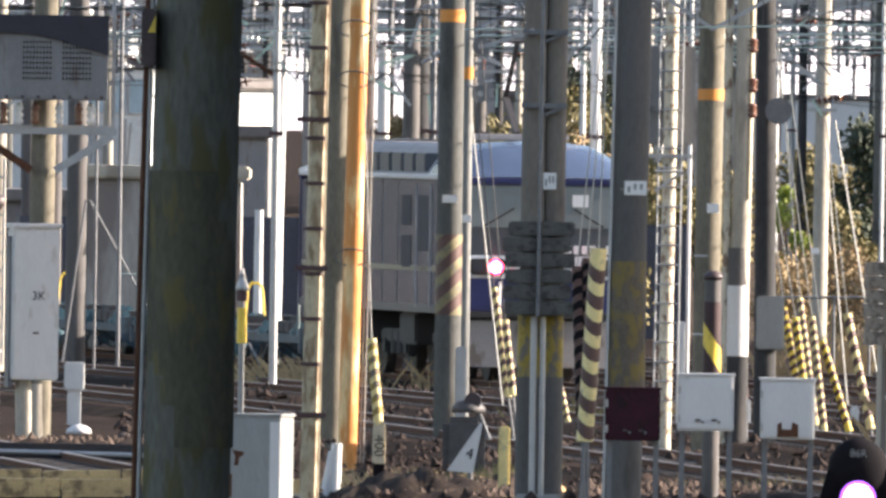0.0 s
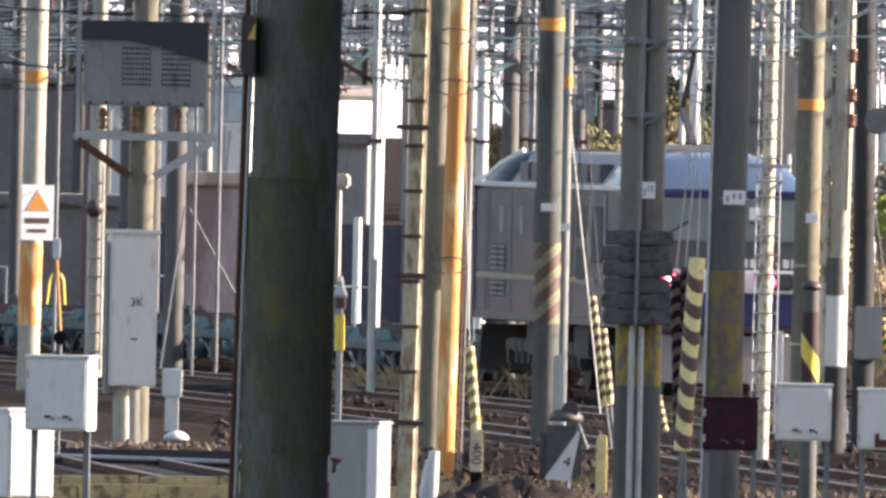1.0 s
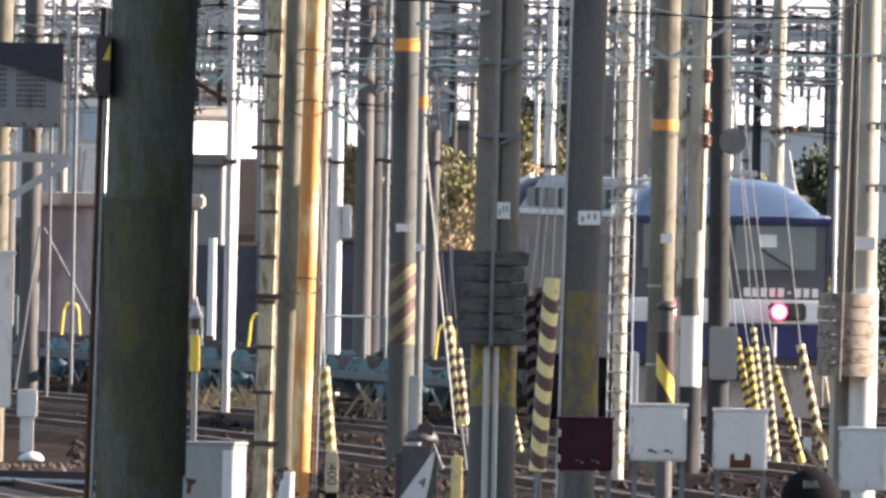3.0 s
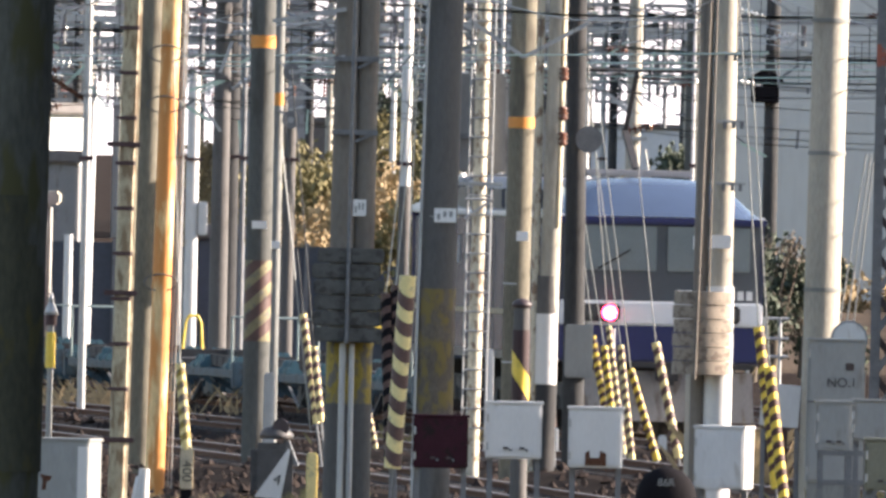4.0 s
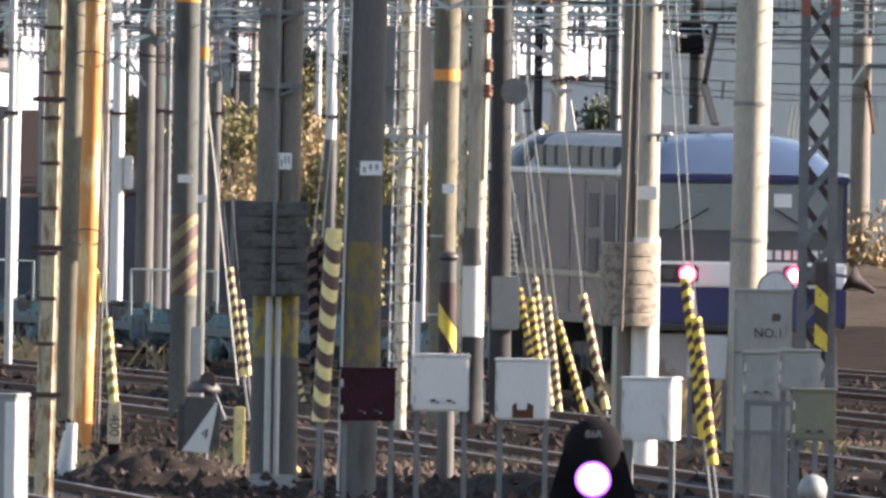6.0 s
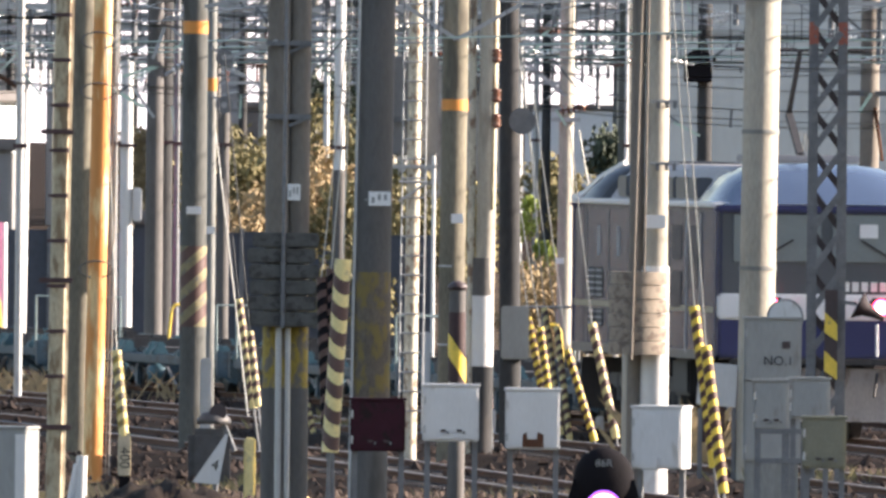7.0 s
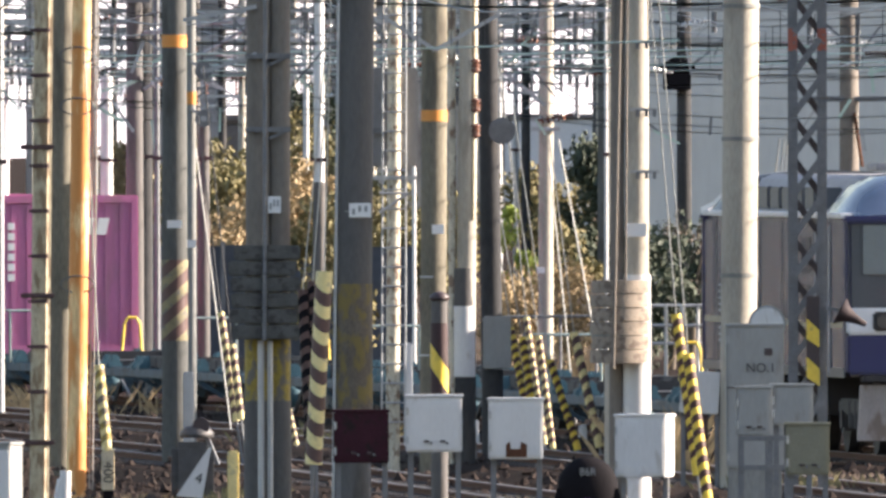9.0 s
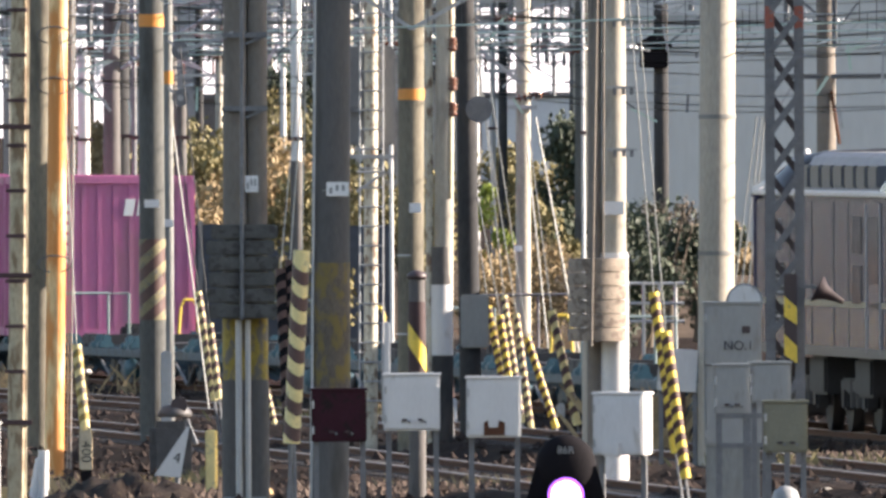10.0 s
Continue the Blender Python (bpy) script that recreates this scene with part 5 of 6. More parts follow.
lineside_box(-0.779, 348.20, 0.729, 1.252, 0.57, MAROON, "dark maroon steel box on angle legs")
lineside_box(-0.028, 336.46, 0.953, 1.498, 0.562, WHITE, "white steel box on rusty angle legs")
b = lineside_box(0.787, 336.46, 0.88, 1.464, 0.545, WHITE, "white steel box with a rust patch below", detail="")
part("rust_patch", prism(B(), [(-0.1, 0.902), (0.11, 0.902), (0.11, 1.026), (0.05, 1.054), (0.04, 0.981), (-0.05, 0.981), (-0.06, 1.054), (-0.1, 1.026)], -0.18, -0.172), RUST, b, "rust-brown bare patch")
b = lineside_box(2.091, 340.28, 0.66, 1.268, 0.523, WHITE, "white steel box with one sunlit side", depth=0.4, rz=-14, detail="")
part("small_cover", block(B(), (-0.06, -0.22, 0.717), (0.2, 0.06, 0.15), 0.02), WHITE, b)
# cabinet with its number
c = lineside_box(3.312, 352.29, 0.629, 2.1, 0.6, GREY_BOX, "tall grey control cabinet with a painted number", depth=0.5, detail="", leg=False, name="control_cabinet")
words("lettering", "NO.1", 0.135, LETTER, c, 0.06, -0.272, 1.665)
part("lock_recess", block(B(), (0.14, -0.27, 1.835), (0.085, 0.02, 0.075), 0.006), BOX_DARK, c)
part("shelf_line", block(B(), (0, -0.268, 1.465), (0.6, 0.02, 0.012)), BOX_DARK, c)
part("plinth", block(B(), (0, 0, 0.629 / 2 - 0.1), (0.56, 0.46, 0.629 + 0.24), 0.01), CONCRETE_GREY, c)
lineside_box(3.152, 336.46, 1.099, 1.576, 0.36, GREY_BOX, "small grey steel box on legs", depth=0.25)
lineside_box(3.554, 338.36, 1.194, 1.584, 0.418, GREY_BOX, "small grey steel box on legs", depth=0.25, detail="")
lineside_box(3.604, 329.07, 0.793, 1.277, 0.429, OLIVE_BOX, "olive steel box on legs")
# bars of the stand before the cabinet
st = thing("steel_stand", 3.099, 330.88, 0, "dark steel stand before the grey cabinet", "stand")
for u in (-0.12, 0.16, 0.32):
    part("upright", block(B(), (u, 0, 1.161 / 2 - 0.1), (0.05, 0.05, 1.161 + 0.2), 0.005), GALV_DARK, st)
for v in (1.134, 0.846):
    part("rail", block(B(), (0.1, -0.03, v), (0.5, 0.04, 0.05), 0.005), GALV_DARK, st)
# round-topped bell housing behind the cabinet
t = thing("bell_housing", 3.589, 367.42, 0, "pale round-topped housing on a post", "housing")
part("dome", tube(B(), (0, -0.06, 2.034), (0, 0.06, 2.034), 0.178, n=28), WHITE, t, "pale round dome")
part("rim", tube(B(), (0, -0.04, 2.034), (0, 0.08, 2.034), 0.202, n=28), GREY_BOX, t)
part("post", tube(B(), (0, 0.02, -0.3), (0, 0.02, 2.034), 0.05, n=10), GREY_BOX, t)
# leaning white board
t = thing("white_board", 3.107, 399.27, 0, "white board with dark legs beside the striped stays", "board")
part("board", block(B(), (0, 0, 1.0434999999999999), (0.46, 0.12, 0.5), 0.01, ry=4), WHITE, t)
part("lower_panel", block(B(), (-0.06, 0.08, 0.5735), (0.3, 0.06, 0.42), 0.01), DARKRED, t)
legs_of(t, (-0.2, 0.2), 0.767)
# pipe fence behind the mast
t = thing("pipe_fence", 3.352, 520.0, 0, "pale galvanised pipe fence", "fence")
for i in range(6):
    part("post", tube(B(), (-0.56 + i * 0.245, 0, -0.3), (-0.56 + i * 0.245, 0, 1.447), 0.028, n=8), GALV, t)
for v in (1.422, 1.118, 0.84):
    part("rail", tube(B(), (-0.67, 0, v), (0.8, 0, v), 0.025, n=8), GALV, t)
t = thing("pipe_fence", 1.823, 530.0, 0, "dark pipe fence behind the stays", "fence")
for i in range(5):
    part("post", tube(B(), (-1.0 + i * 0.56, 0, -0.3), (-1.0 + i * 0.56, 0, 1.217), 0.022, n=8), GALV_DARK, t)
part("rail", tube(B(), (-1.1, 0, 1.192), (1.34, 0, 1.217), 0.022, n=8), GALV_DARK, t)

# round signal head with a lit violet lens, at the bottom edge
t = thing("shunting_signal", 1.405, 315.21, 0, "black round-hooded signal with a lit violet-white lens", "signal")
zc = 0.816
bm = B()
bmesh.ops.create_uvsphere(bm, u_segments=24, v_segments=14, radius=1.0, matrix=Matrix.Translation((0, 0.05, zc)) @ Matrix.Diagonal((0.285, 0.16, 0.3, 1)))
for f in bm.faces:
    f.smooth = True
part("hood", bm, BLACK, t, "black rounded hood")
part("body", prism(B(), [(-0.4, zc - 0.75), (0.4, zc - 0.75), (0.4, zc - 0.42), (0.285, zc), (-0.285, zc), (-0.4, zc - 0.42)], -0.02, 0.16), BLACK, t)
part("lens_ring", tube(B(), (0, -0.06, zc - 0.27), (0, -0.17, zc - 0.27), 0.19, n=24), BLACK, t)
# glowing violet ring imitates the bloom around the lit lens
part("lens_halo", tube(B(), (0, -0.172, zc - 0.27), (0, -0.178, zc - 0.27), 0.17, n=24), SIGNAL_HALO, t, "violet halo ring round the lens")
part("lens", tube(B(), (0, -0.176, zc - 0.27), (0, -0.19, zc - 0.27), 0.135, n=24), SIGNAL_LIT, t, "lit white-violet lens")
words("lettering", "86R", 0.1, GREY_BOX, t, 0.0, -0.105, zc + 0.15)
part("post", tube(B(), (0, 0.08, -0.3), (0, 0.08, zc - 0.6), 0.07, n=12), BLACK, t)
t = thing("track_lamp", 3.527, 321.99, 0, "small white dome lamp on a short post", "lamp")
part("dome", lathe(B(), (0, 0, 0.41), [(0.13, -0.1), (0.14, 0.0), (0.11, 0.09), (0.05, 0.13), (0.01, 0.14)], 14), GREY_BOX, t)
part("post", tube(B(), (0, 0, -0.3), (0, 0, 0.41 - 0.08), 0.04, n=8), GALV_DARK, t)

# triangular switch sign with its figure, and the point machine
t = thing("switch_sign", -2.663, 374.31, 0, "white triangular sign with a black figure four", "sign")
part("board", prism(B(), [(-0.22, 0.106), (0.07, 0.081), (0.17, 0.638), (0.14, 0.638)], -0.02, 0.05), WHITE, t)
words("lettering", "4", 0.17, LETTER, t, 0.03, -0.025, 0.294, -12)
part("stake", tube(B(), (0.0, 0.04, -0.3), (0.05, 0.04, 0.169), 0.03, n=8), GALV_DARK, t)
UNDER_GREY = mat("greasy_steel", (0.07, 0.068, 0.07), 0.6, 0.2, vary=0.35, scale=6.0)
t = thing("point_machine", -2.880, 399.27, 0, "dark grey point machine with a round lever head", "point machine")
part("case", block(B(), (0, 0, 0.12), (0.5, 0.5, 0.7), 0.08), UNDER_GREY, t)
part("cover", lathe(B(), (0.05, -0.05, 0.52), [(0.2, 0.0), (0.2, 0.06), (0.14, 0.13), (0.02, 0.15)]), UNDER_GREY, t)
part("lever_head", tube(B(), (0.1, -0.2, 0.66), (0.1, 0.0, 0.66), 0.1, n=18), BOX_DARK, t)
part("lever", beam(B(), (0.1, -0.1, 0.7), (0.3, -0.15, 0.2), 0.05), GALV_DARK, t)

# stake with its distance figures
t = thing("distance_stake", -3.660, 376.67, 0, "cream stake with black distance figures", "stake")
part("stake", block(B(), (0, 0, 0.3635), (0.145, 0.1, 0.44099999999999995), 0.012), mat("cream_enamel", (0.55, 0.47, 0.34), 0.6, stain=(0.35, 0.28, 0.2)), t)
part("point", prism(B(), [(-0.072, 0.584), (0.072, 0.584), (0.0, 0.659)], -0.05, 0.05), mat("cream_point", (0.5, 0.43, 0.3), 0.6), t)
words("lettering", "400", 0.16, LETTER, t, 0.0, -0.055, 0.345, -90)
part("black_foot", block(B(), (0, 0, 0.143 / 2 - 0.12), (0.13, 0.09, 0.143 + 0.26), 0.008), BLACK, t, "black painted foot")

for u, s, v, w, m, lab in [(-2.25, 160, 0.606, 0.13, YELLOW_PALE, "cream marker post in the ballast"), (0.512, 129, 0.16, 0.14, WHITE, "short white painted marker post"),
                           (1.99, 130, 0.115, 0.12, WHITE, "short white painted marker post"), (-0.379, 132, 1.283, 0.12, WHITE, "white painted steel marker post"),
                           (-0.897, 136, 2.031, 0.12, WHITE, "tall white marker post"), (-3.092, 142, 1.137, 0.14, GALV, "pale steel marker post")]:
    lone("marker_post", block(B(), (0, 0, (v - 0.3) / 2), (w, 0.09, v + 0.3), 0.02), m, lab, "post", at=(u, 59890 / s, 0))


BROWN_DARK = mat("dark_brown_stripe", (0.06, 0.022, 0.016), 0.55, vary=0.25, scale=8.0)


# Guy wires with striped sleeves: sleeve from top to foot, wire on to its fixing.
def guy(top, foot, fix, s, r, kind, fine=0.0):
    y = 59890.0 / s
    t = thing("guy_wire", foot[0], y, 0, {0: "guy wire in a yellow and black striped sleeve", 1: "guy wire in a faded cream and brown striped sleeve", 2: "guy wire in a dark brown striped sleeve", 3: "guy wire in a pale yellow striped sleeve"}[kind], "guy wire", "striped guy wires")
    a, b = Vector((top[0] - foot[0], 0, top[1])), Vector((0, 0, foot[1]))
    d = (b - a).normalized()
    part("wire", tube(B(), (fix[0] - foot[0], 0.1, fix[1]), a, 0.008, n=6), WIRE if s > 150 or foot[0] > 0 else WIRE_DARK, t, "bare steel wire")
    part("anchor_rod", tube(B(), b, b + d * (b.z + 0.3) / max(-d.z, 0.2), 0.02, n=6), GALV_DARK, t)
    sl = part("sleeve", tube(B(), a, b, r, r, 12), (YELLOW, YELLOW_PALE, BROWN_STRIPE, YELLOW_PALE)[kind], t, ("yellow sleeve", "faded cream sleeve", "dark brown sleeve", "pale yellow sleeve")[kind])
    n = (b - a).length
    pitch = 2.6 * r if kind != 1 else 3.1 * r
    q = d.to_track_quat("Z", "Y")
    bm, z = B(), pitch * 0.3
    while z + pitch * 1.1 < n:
        rings = []
        for h in (0.0, 0.62):
            ring = []
            for i in range(12):
                ang = 2 * math.pi * i / 12
                off = q @ Vector((math.cos(ang), math.sin(ang), 0)) * (r + 0.003)
                ring.append(bm.verts.new(a + d * (z + pitch * (h * 0.84 + 0.55 * (0.5 + 0.5 * math.cos(ang + 0.6)))) + off))
            rings.append(ring)
        for i in range(12):
            bm.faces.new((rings[0][i], rings[0][(i + 1) % 12], rings[1][(i + 1) % 12], rings[1][i])).smooth = True
        z += pitch
    bmesh.ops.recalc_face_normals(bm, faces=bm.faces[:])
    part("stripes", bm, (BROWN_DARK, BROWN_STRIPE, BLACK, YELLOW_WORN)[kind], sl, "spiral stripes")


for tp, ft, fx, s, r, k in [
        ((-3.761, 1.54), (-3.667, 0.584), (-3.912, 5.018), 159, 0.055, 3),
        ((-2.729, 1.843), (-2.529, 0.464), (-3.014, 4.343), 140, 0.046, 1),
        ((-2.567, 1.455), (-2.454, 0.512), (-2.922, 4.945), 141, 0.046, 1),
        ((-2.129, 1.056), (-1.879, -0.08), (-2.303, 2.268), 132, 0.036, 1),
        ((-1.172, 2.673), (-1.29, 0.65), (-1.089, 5.886), 169, 0.088, 1),
        ((-1.413, 2.463), (-1.329, 0.607), (-1.15, 5.188), 167, 0.06, 2),
        ((-1.311, 2.553), (-1.281, 0.817), (-1.114, 5.188), 167, 0.055, 2),
        ((0.442, 1.25), (0.478, 0.432), (0.478, 4.091), 138, 0.034, 2),
        ((0.963, 1.568), (1.206, 0.266), (0.603, 4.274), 136, 0.045, 0),
        ((1.109, 1.463), (1.27, 0.295), (0.628, 4.127), 137, 0.048, 0),
        ((1.195, 1.644), (1.436, -0.048), (0.842, 5.177), 133, 0.04, 1),
        ((1.351, 1.416), (1.537, -0.091), (0.754, 5.357), 134, 0.042, 1),
        ((1.471, 1.149), (1.838, -0.028), (1.0, 4.457), 136, 0.048, 0),
        ((1.761, 1.541), (2.087, 0.07), (1.457, 4.019), 138, 0.055, 1),
        ((2.465, 2.252), (2.686, 0.595), (2.186, 5.741), 172, 0.052, 0),
        ((2.572, 1.859), (2.769, 0.356), (2.26, 5.732), 173, 0.055, 0)]:
    guy(tp, ft, fx, float(s), r, k)
for i, (a, b, s) in enumerate([((4.733, 1.533), (5.067, 3.992), 120), ((4.817, 1.533), (5.117, 3.992), 120.5), ((4.9, 1.533), (5.15, 4.075), 121),
                               ((1.782, 1.982), (1.621, 3.595), 124), ((2.105, 1.982), (1.742, 3.998), 124.5), ((-3.087, 1.541), (-3.429, 4.319), 126)]):
    k = (a[1] + 0.25) / (b[1] - a[1])
    lone("stay_wire", tube(B(), (a[0] - (b[0] - a[0]) * k, 0, -0.25), (b[0], 0, b[1]), 0.013, n=5), WIRE, "thin bare stay wire between poles", "wire", "stay wires", at=(0, 59890 / s, 0))

# ---- left-hand part: transformer frame, tall box, cabinet ----
HOOD_NAVY = mat("navy_black_sheet", (0.02, 0.02, 0.032), 0.6, vary=0.2, scale=5.0)
t = thing("pole_transformer", -8.457, 427.79, 0, "grey perforated panel on a braced concrete column", "transformer")
part("column", tube(B(), (-0.02, 0, -0.3), (0.05, 0, 10.5), 0.165, 0.14, 18), TAN_CONCRETE, t, "brown-grey concrete column")
part("column_foot", tube(B(), (-0.06, 0, -0.3), (-0.06, 0, 0.545), 0.19, 0.18, 18), CONCRETE, t)
pn = part("panel", block(B(), (0.03, -0.36, 4.6565), (1.56, 0.3, 1.05), 0.015), PANEL_GREY, t, "grey bolted panel box")
part("hood", prism(B(), [(-0.78, 5.206), (0.82, 5.206), (0.82, 4.706), (0.5, 4.792), (0.2, 4.892), (-0.2, 4.963), (-0.78, 4.978)], -0.56, -0.18), HOOD_NAVY, pn, "dark curved weather hood")
bm = B()
for i in range(9):
    for j in range(8):
        for k in (0, 1):
            block(bm, (-0.25 + i * 0.042 + k * 0.5, -0.515, 4.406 + j * 0.065), (0.02, 0.012, 0.028))
tagged(part("vent_holes", bm, BLACK, pn), kind="stuff")
for i in range(8):
    part("bolt", tube(B(), (-0.66 + i * 0.2, -0.51, 4.171), (-0.66 + i * 0.2, -0.53, 4.171), 0.022, n=8), BOX_DARK, pn)
zb = 3.742
part("cross_beam", block(B(), (0.03, -0.2, zb), (1.8, 0.09, 0.09), 0.01), GALV, t, "pale cross beam")
part("rear_beam", block(B(), (0.03, 0.25, zb + 0.03), (1.7, 0.09, 0.09), 0.01), GALV, t)
for sx in (-0.82, 0.88):
    part("brace", beam(B(), (sx, -0.2, zb - 0.05), (sx * 0.18, -0.18, zb - 0.5), 0.1, 0.1), GALV if sx > 0 else RUST, t, "slanting brace")
    part("frame_post", block(B(), (sx, -0.22, zb + 0.9), (0.055, 0.055, 1.9), 0.006), GALV, t)
for i, x in enumerate((-0.5, -0.3, -0.1, 0.2, 0.45, 0.6)):
    part("bushing", lathe(B(), (x, -0.3, zb + 0.22), [(0.03, -0.14), (0.06, -0.1), (0.03, -0.06), (0.06, -0.02), (0.03, 0.02), (0.06, 0.06), (0.03, 0.14)], 10), PORCELAIN if i % 2 else PORCELAIN_BROWN, t)
t = thing("equipment_box", -8.58, 424.4, 0, "tall white equipment box with painted letters", "box", rz=16)
za, zz = 0.622, 2.524
part("case", block(B(), (0.0, -0.36, (za + zz) / 2), (0.6, 0.3, zz - za), 0.02), WHITE, t)
part("roof", block(B(), (0.0, -0.36, zz + 0.03), (0.66, 0.36, 0.06), 0.015), WHITE, t)
part("side_rail", block(B(), (-0.3, -0.32, (za + zz) / 2 - 0.1), (0.05, 0.2, zz - za), 0.008), GALV_DARK, t)
words("lettering", "3K", 0.16, LETTER, t, 0.03, -0.515, 1.673)
part("small_mark", block(B(), (0.0, -0.514, 1.212), (0.08, 0.01, 0.025)), LETTER, t)
part("hanger", block(B(), (-0.06, -0.19, za + 0.3), (0.3, 0.1, 0.06)), GALV_DARK, t)
part("lower_post", tube(B(), (-0.08, -0.3, -0.3), (-0.1, -0.3, za + 0.02), 0.1, n=10), CONCRETE, t)
lineside_box(-6.595, 299.45, 1.27, 1.91, 0.56, WHITE, "white steel box with rusty edges on legs", depth=0.5, rz=-8)
lineside_box(-7.127, 305.56, 0.6, 1.375, 0.5, WHITE, "white sunlit steel box on the ground", depth=0.5, detail="", leg=True, rz=35)
b = lineside_box(-4.264, 321.99, 0.05, 1.17, 0.54, GREY_BOX, "grey steel cabinet with rust spots", depth=0.5, detail="", leg=False, rz=-14, name="control_cabinet")
part("rust_spot", prism(B(), [(-0.2, 0.85), (-0.08, 0.83), (-0.1, 0.79), (-0.13, 0.78), (-0.14, 0.7), (-0.18, 0.7), (-0.17, 0.79)], -0.266, -0.26), RUST, b, "rust spot")
part("rust_streak", prism(B(), [(-0.22, 0.62), (-0.2, 0.62), (-0.2, 0.4), (-0.23, 0.4)], -0.266, -0.26), RUST, b)
# white strip paints the sunlight on the cabinet's right edge
part("edge_strip", block(B(), (0.22, -0.262, 1.17 / 2), (0.1, 0.012, 1.17 - 0.1)), WHITE, b, "white strip painted as a sunlit edge")
part("footing", block(B(), (0, 0, -0.1), (0.62, 0.52, 0.36), 0.01), CONCRETE_GREY, b)
# yellow lamp stand
t = thing("lamp_stand", -5.520, 399.27, 0, "yellow-sleeved stand with a pale bell top", "lamp")
zt = 2.12
part("rod", tube(B(), (0, 0, -0.3), (0, 0, zt), 0.035, n=10), GREY_BOX, t)
part("sleeve", tube(B(), (0, 0, 1.3), (0, 0, 1.72), 0.06, 0.055, 12), YELLOW, t, "yellow sleeve")
part("bell_top", lathe(B(), (0, 0, zt - 0.2), [(0.085, 0.0), (0.07, 0.06), (0.03, 0.16), (0.02, 0.26)], 12), GALV, t, "pale bell top")
part("neck", tube(B(), (0, 0, zt - 0.32), (0, 0, zt - 0.2), 0.065, n=10), DARKRED, t)
# hanging hook tackle by the sign pole
t = thing("hook_tackle", -8.859, 399.27, 0, "rusty rod with a white head and a dark ring", "tackle")
part("head", block(B(), (-0.02, 0, 2.438), (0.1, 0.08, 0.26), 0.02), WHITE, t)
part("rod", tube(B(), (-0.02, 0, 2.338), (0.04, 0, 1.473), 0.018, n=8), ORANGE, t)
part("ring", tube(B(), (0.04, -0.03, 1.386), (0.04, 0.03, 1.386), 0.08, n=16), BLACK, t)
part("stay", tube(B(), (0.04, 0.02, 1.386), (0.04, 0.02, -0.3), 0.02, n=6), GALV_DARK, t)
lone("track_box", block(block(B(), (0, 0, 0.33), (0.27, 0.22, 0.38), 0.02), (0, 0, -0.1), (0.18, 0.14, 0.56), 0.01), WHITE, "small white box low beside the track", "box", at=(-8.506, 453.71, 0.1))
# tan timber boards laid over a trough
t = thing("trough_boards", -7.63, 367.42, 0, "weathered tan timber boards over a trough", "boards")
for i in range(7):
    part("board", block(B(), (-2.6 + i * 0.86, -0.0, -0.02 + 0.01 * (i % 2) + 0.012 * i), (0.84, 0.5, 0.2), 0.012, ry=-1.2), TIMBER, t)
    part("board", block(B(), (-2.6 + i * 0.86 + 0.3, -5.0, -0.06 + 0.01 * (i % 2) + 0.012 * i), (0.84, 0.5, 0.2), 0.012, ry=-1.2), TIMBER, t)

# dark cable trough beside the boards
t = thing("cable_trough", -7.597, 399.27, -0.22, "dark open concrete cable trough", "trough")
for dy, h in ((-0.9, 0.2), (0.9, 0.3)):
    part("trough_wall", block(B(), (0, dy, h / 2), (4.4, 0.12, h), 0.02), UNDER, t)
part("trough_floor", block(B(), (0, 0, 0.03), (4.4, 1.7, 0.05)), UNDER, t)
part("trough_pipe", tube(B(), (-2.2, -1.1, 0.24), (2.2, -1.1, 0.17), 0.03, n=8), GALV, t, "pale pipe on the trough edge")
# small round white cover on the ground
lone("cable_cover", lathe(B(), (0, 0, 0), [(0.17, 0.0), (0.16, 0.05), (0.1, 0.1), (0.02, 0.12)], 16), WHITE, "white domed cable cover on the ground", "cover", at=(-8.2, 441.0, -0.21))
rnd = random.Random(31)
for i in range(26):
    s = rnd.uniform(133, 160)
    u = rnd.uniform(-480, 1560)
    k = rnd.uniform(0.06, 0.16)
    lone("rock", lathe(B(), (0, 0, 0), [(k, 0.0), (k * 1.05, k * 0.3), (k * 0.7, k * 0.7), (k * 0.2, k * 0.85)], 6), rnd.choice((STONES, SLEEPER, CONCRETE, TIMBER)), "angular stone lying between the tracks", "rock", "rocks in the ballast", at=((u - 784) / s, 59890 / s, -0.23))
for a, b, q, m in [((-9.878, 2.551), (-10.251, -0.25), 112, GALV_DARK), ((-10.179, 2.473), (-8.654, -0.25), 108, GALV_DARK)]:
    lone("stay_rod", tube(B(), (a[0], 0, a[1]), (b[0], 0, b[1]), 0.022, n=6), m, "slanting stay rod behind the tall box", "rod", at=(0, 59890 / q, 0))
# ---- overhead lines ----
def wire_run(bm, pts, r):
    prev = None
    for i, p in enumerate(pts):
        ring = [bm.verts.new((p[0] + r * a, p[1], p[2] + r * b)) for a, b in ((-1, 0), (0, -1), (1, 0), (0, 1))]
        if prev:
            for k in range(4):
                bm.faces.new((prev[k], prev[(k + 1) % 4], ring[(k + 1) % 4], ring[k]))
        prev = ring
    return bm


SPAN = 46.0
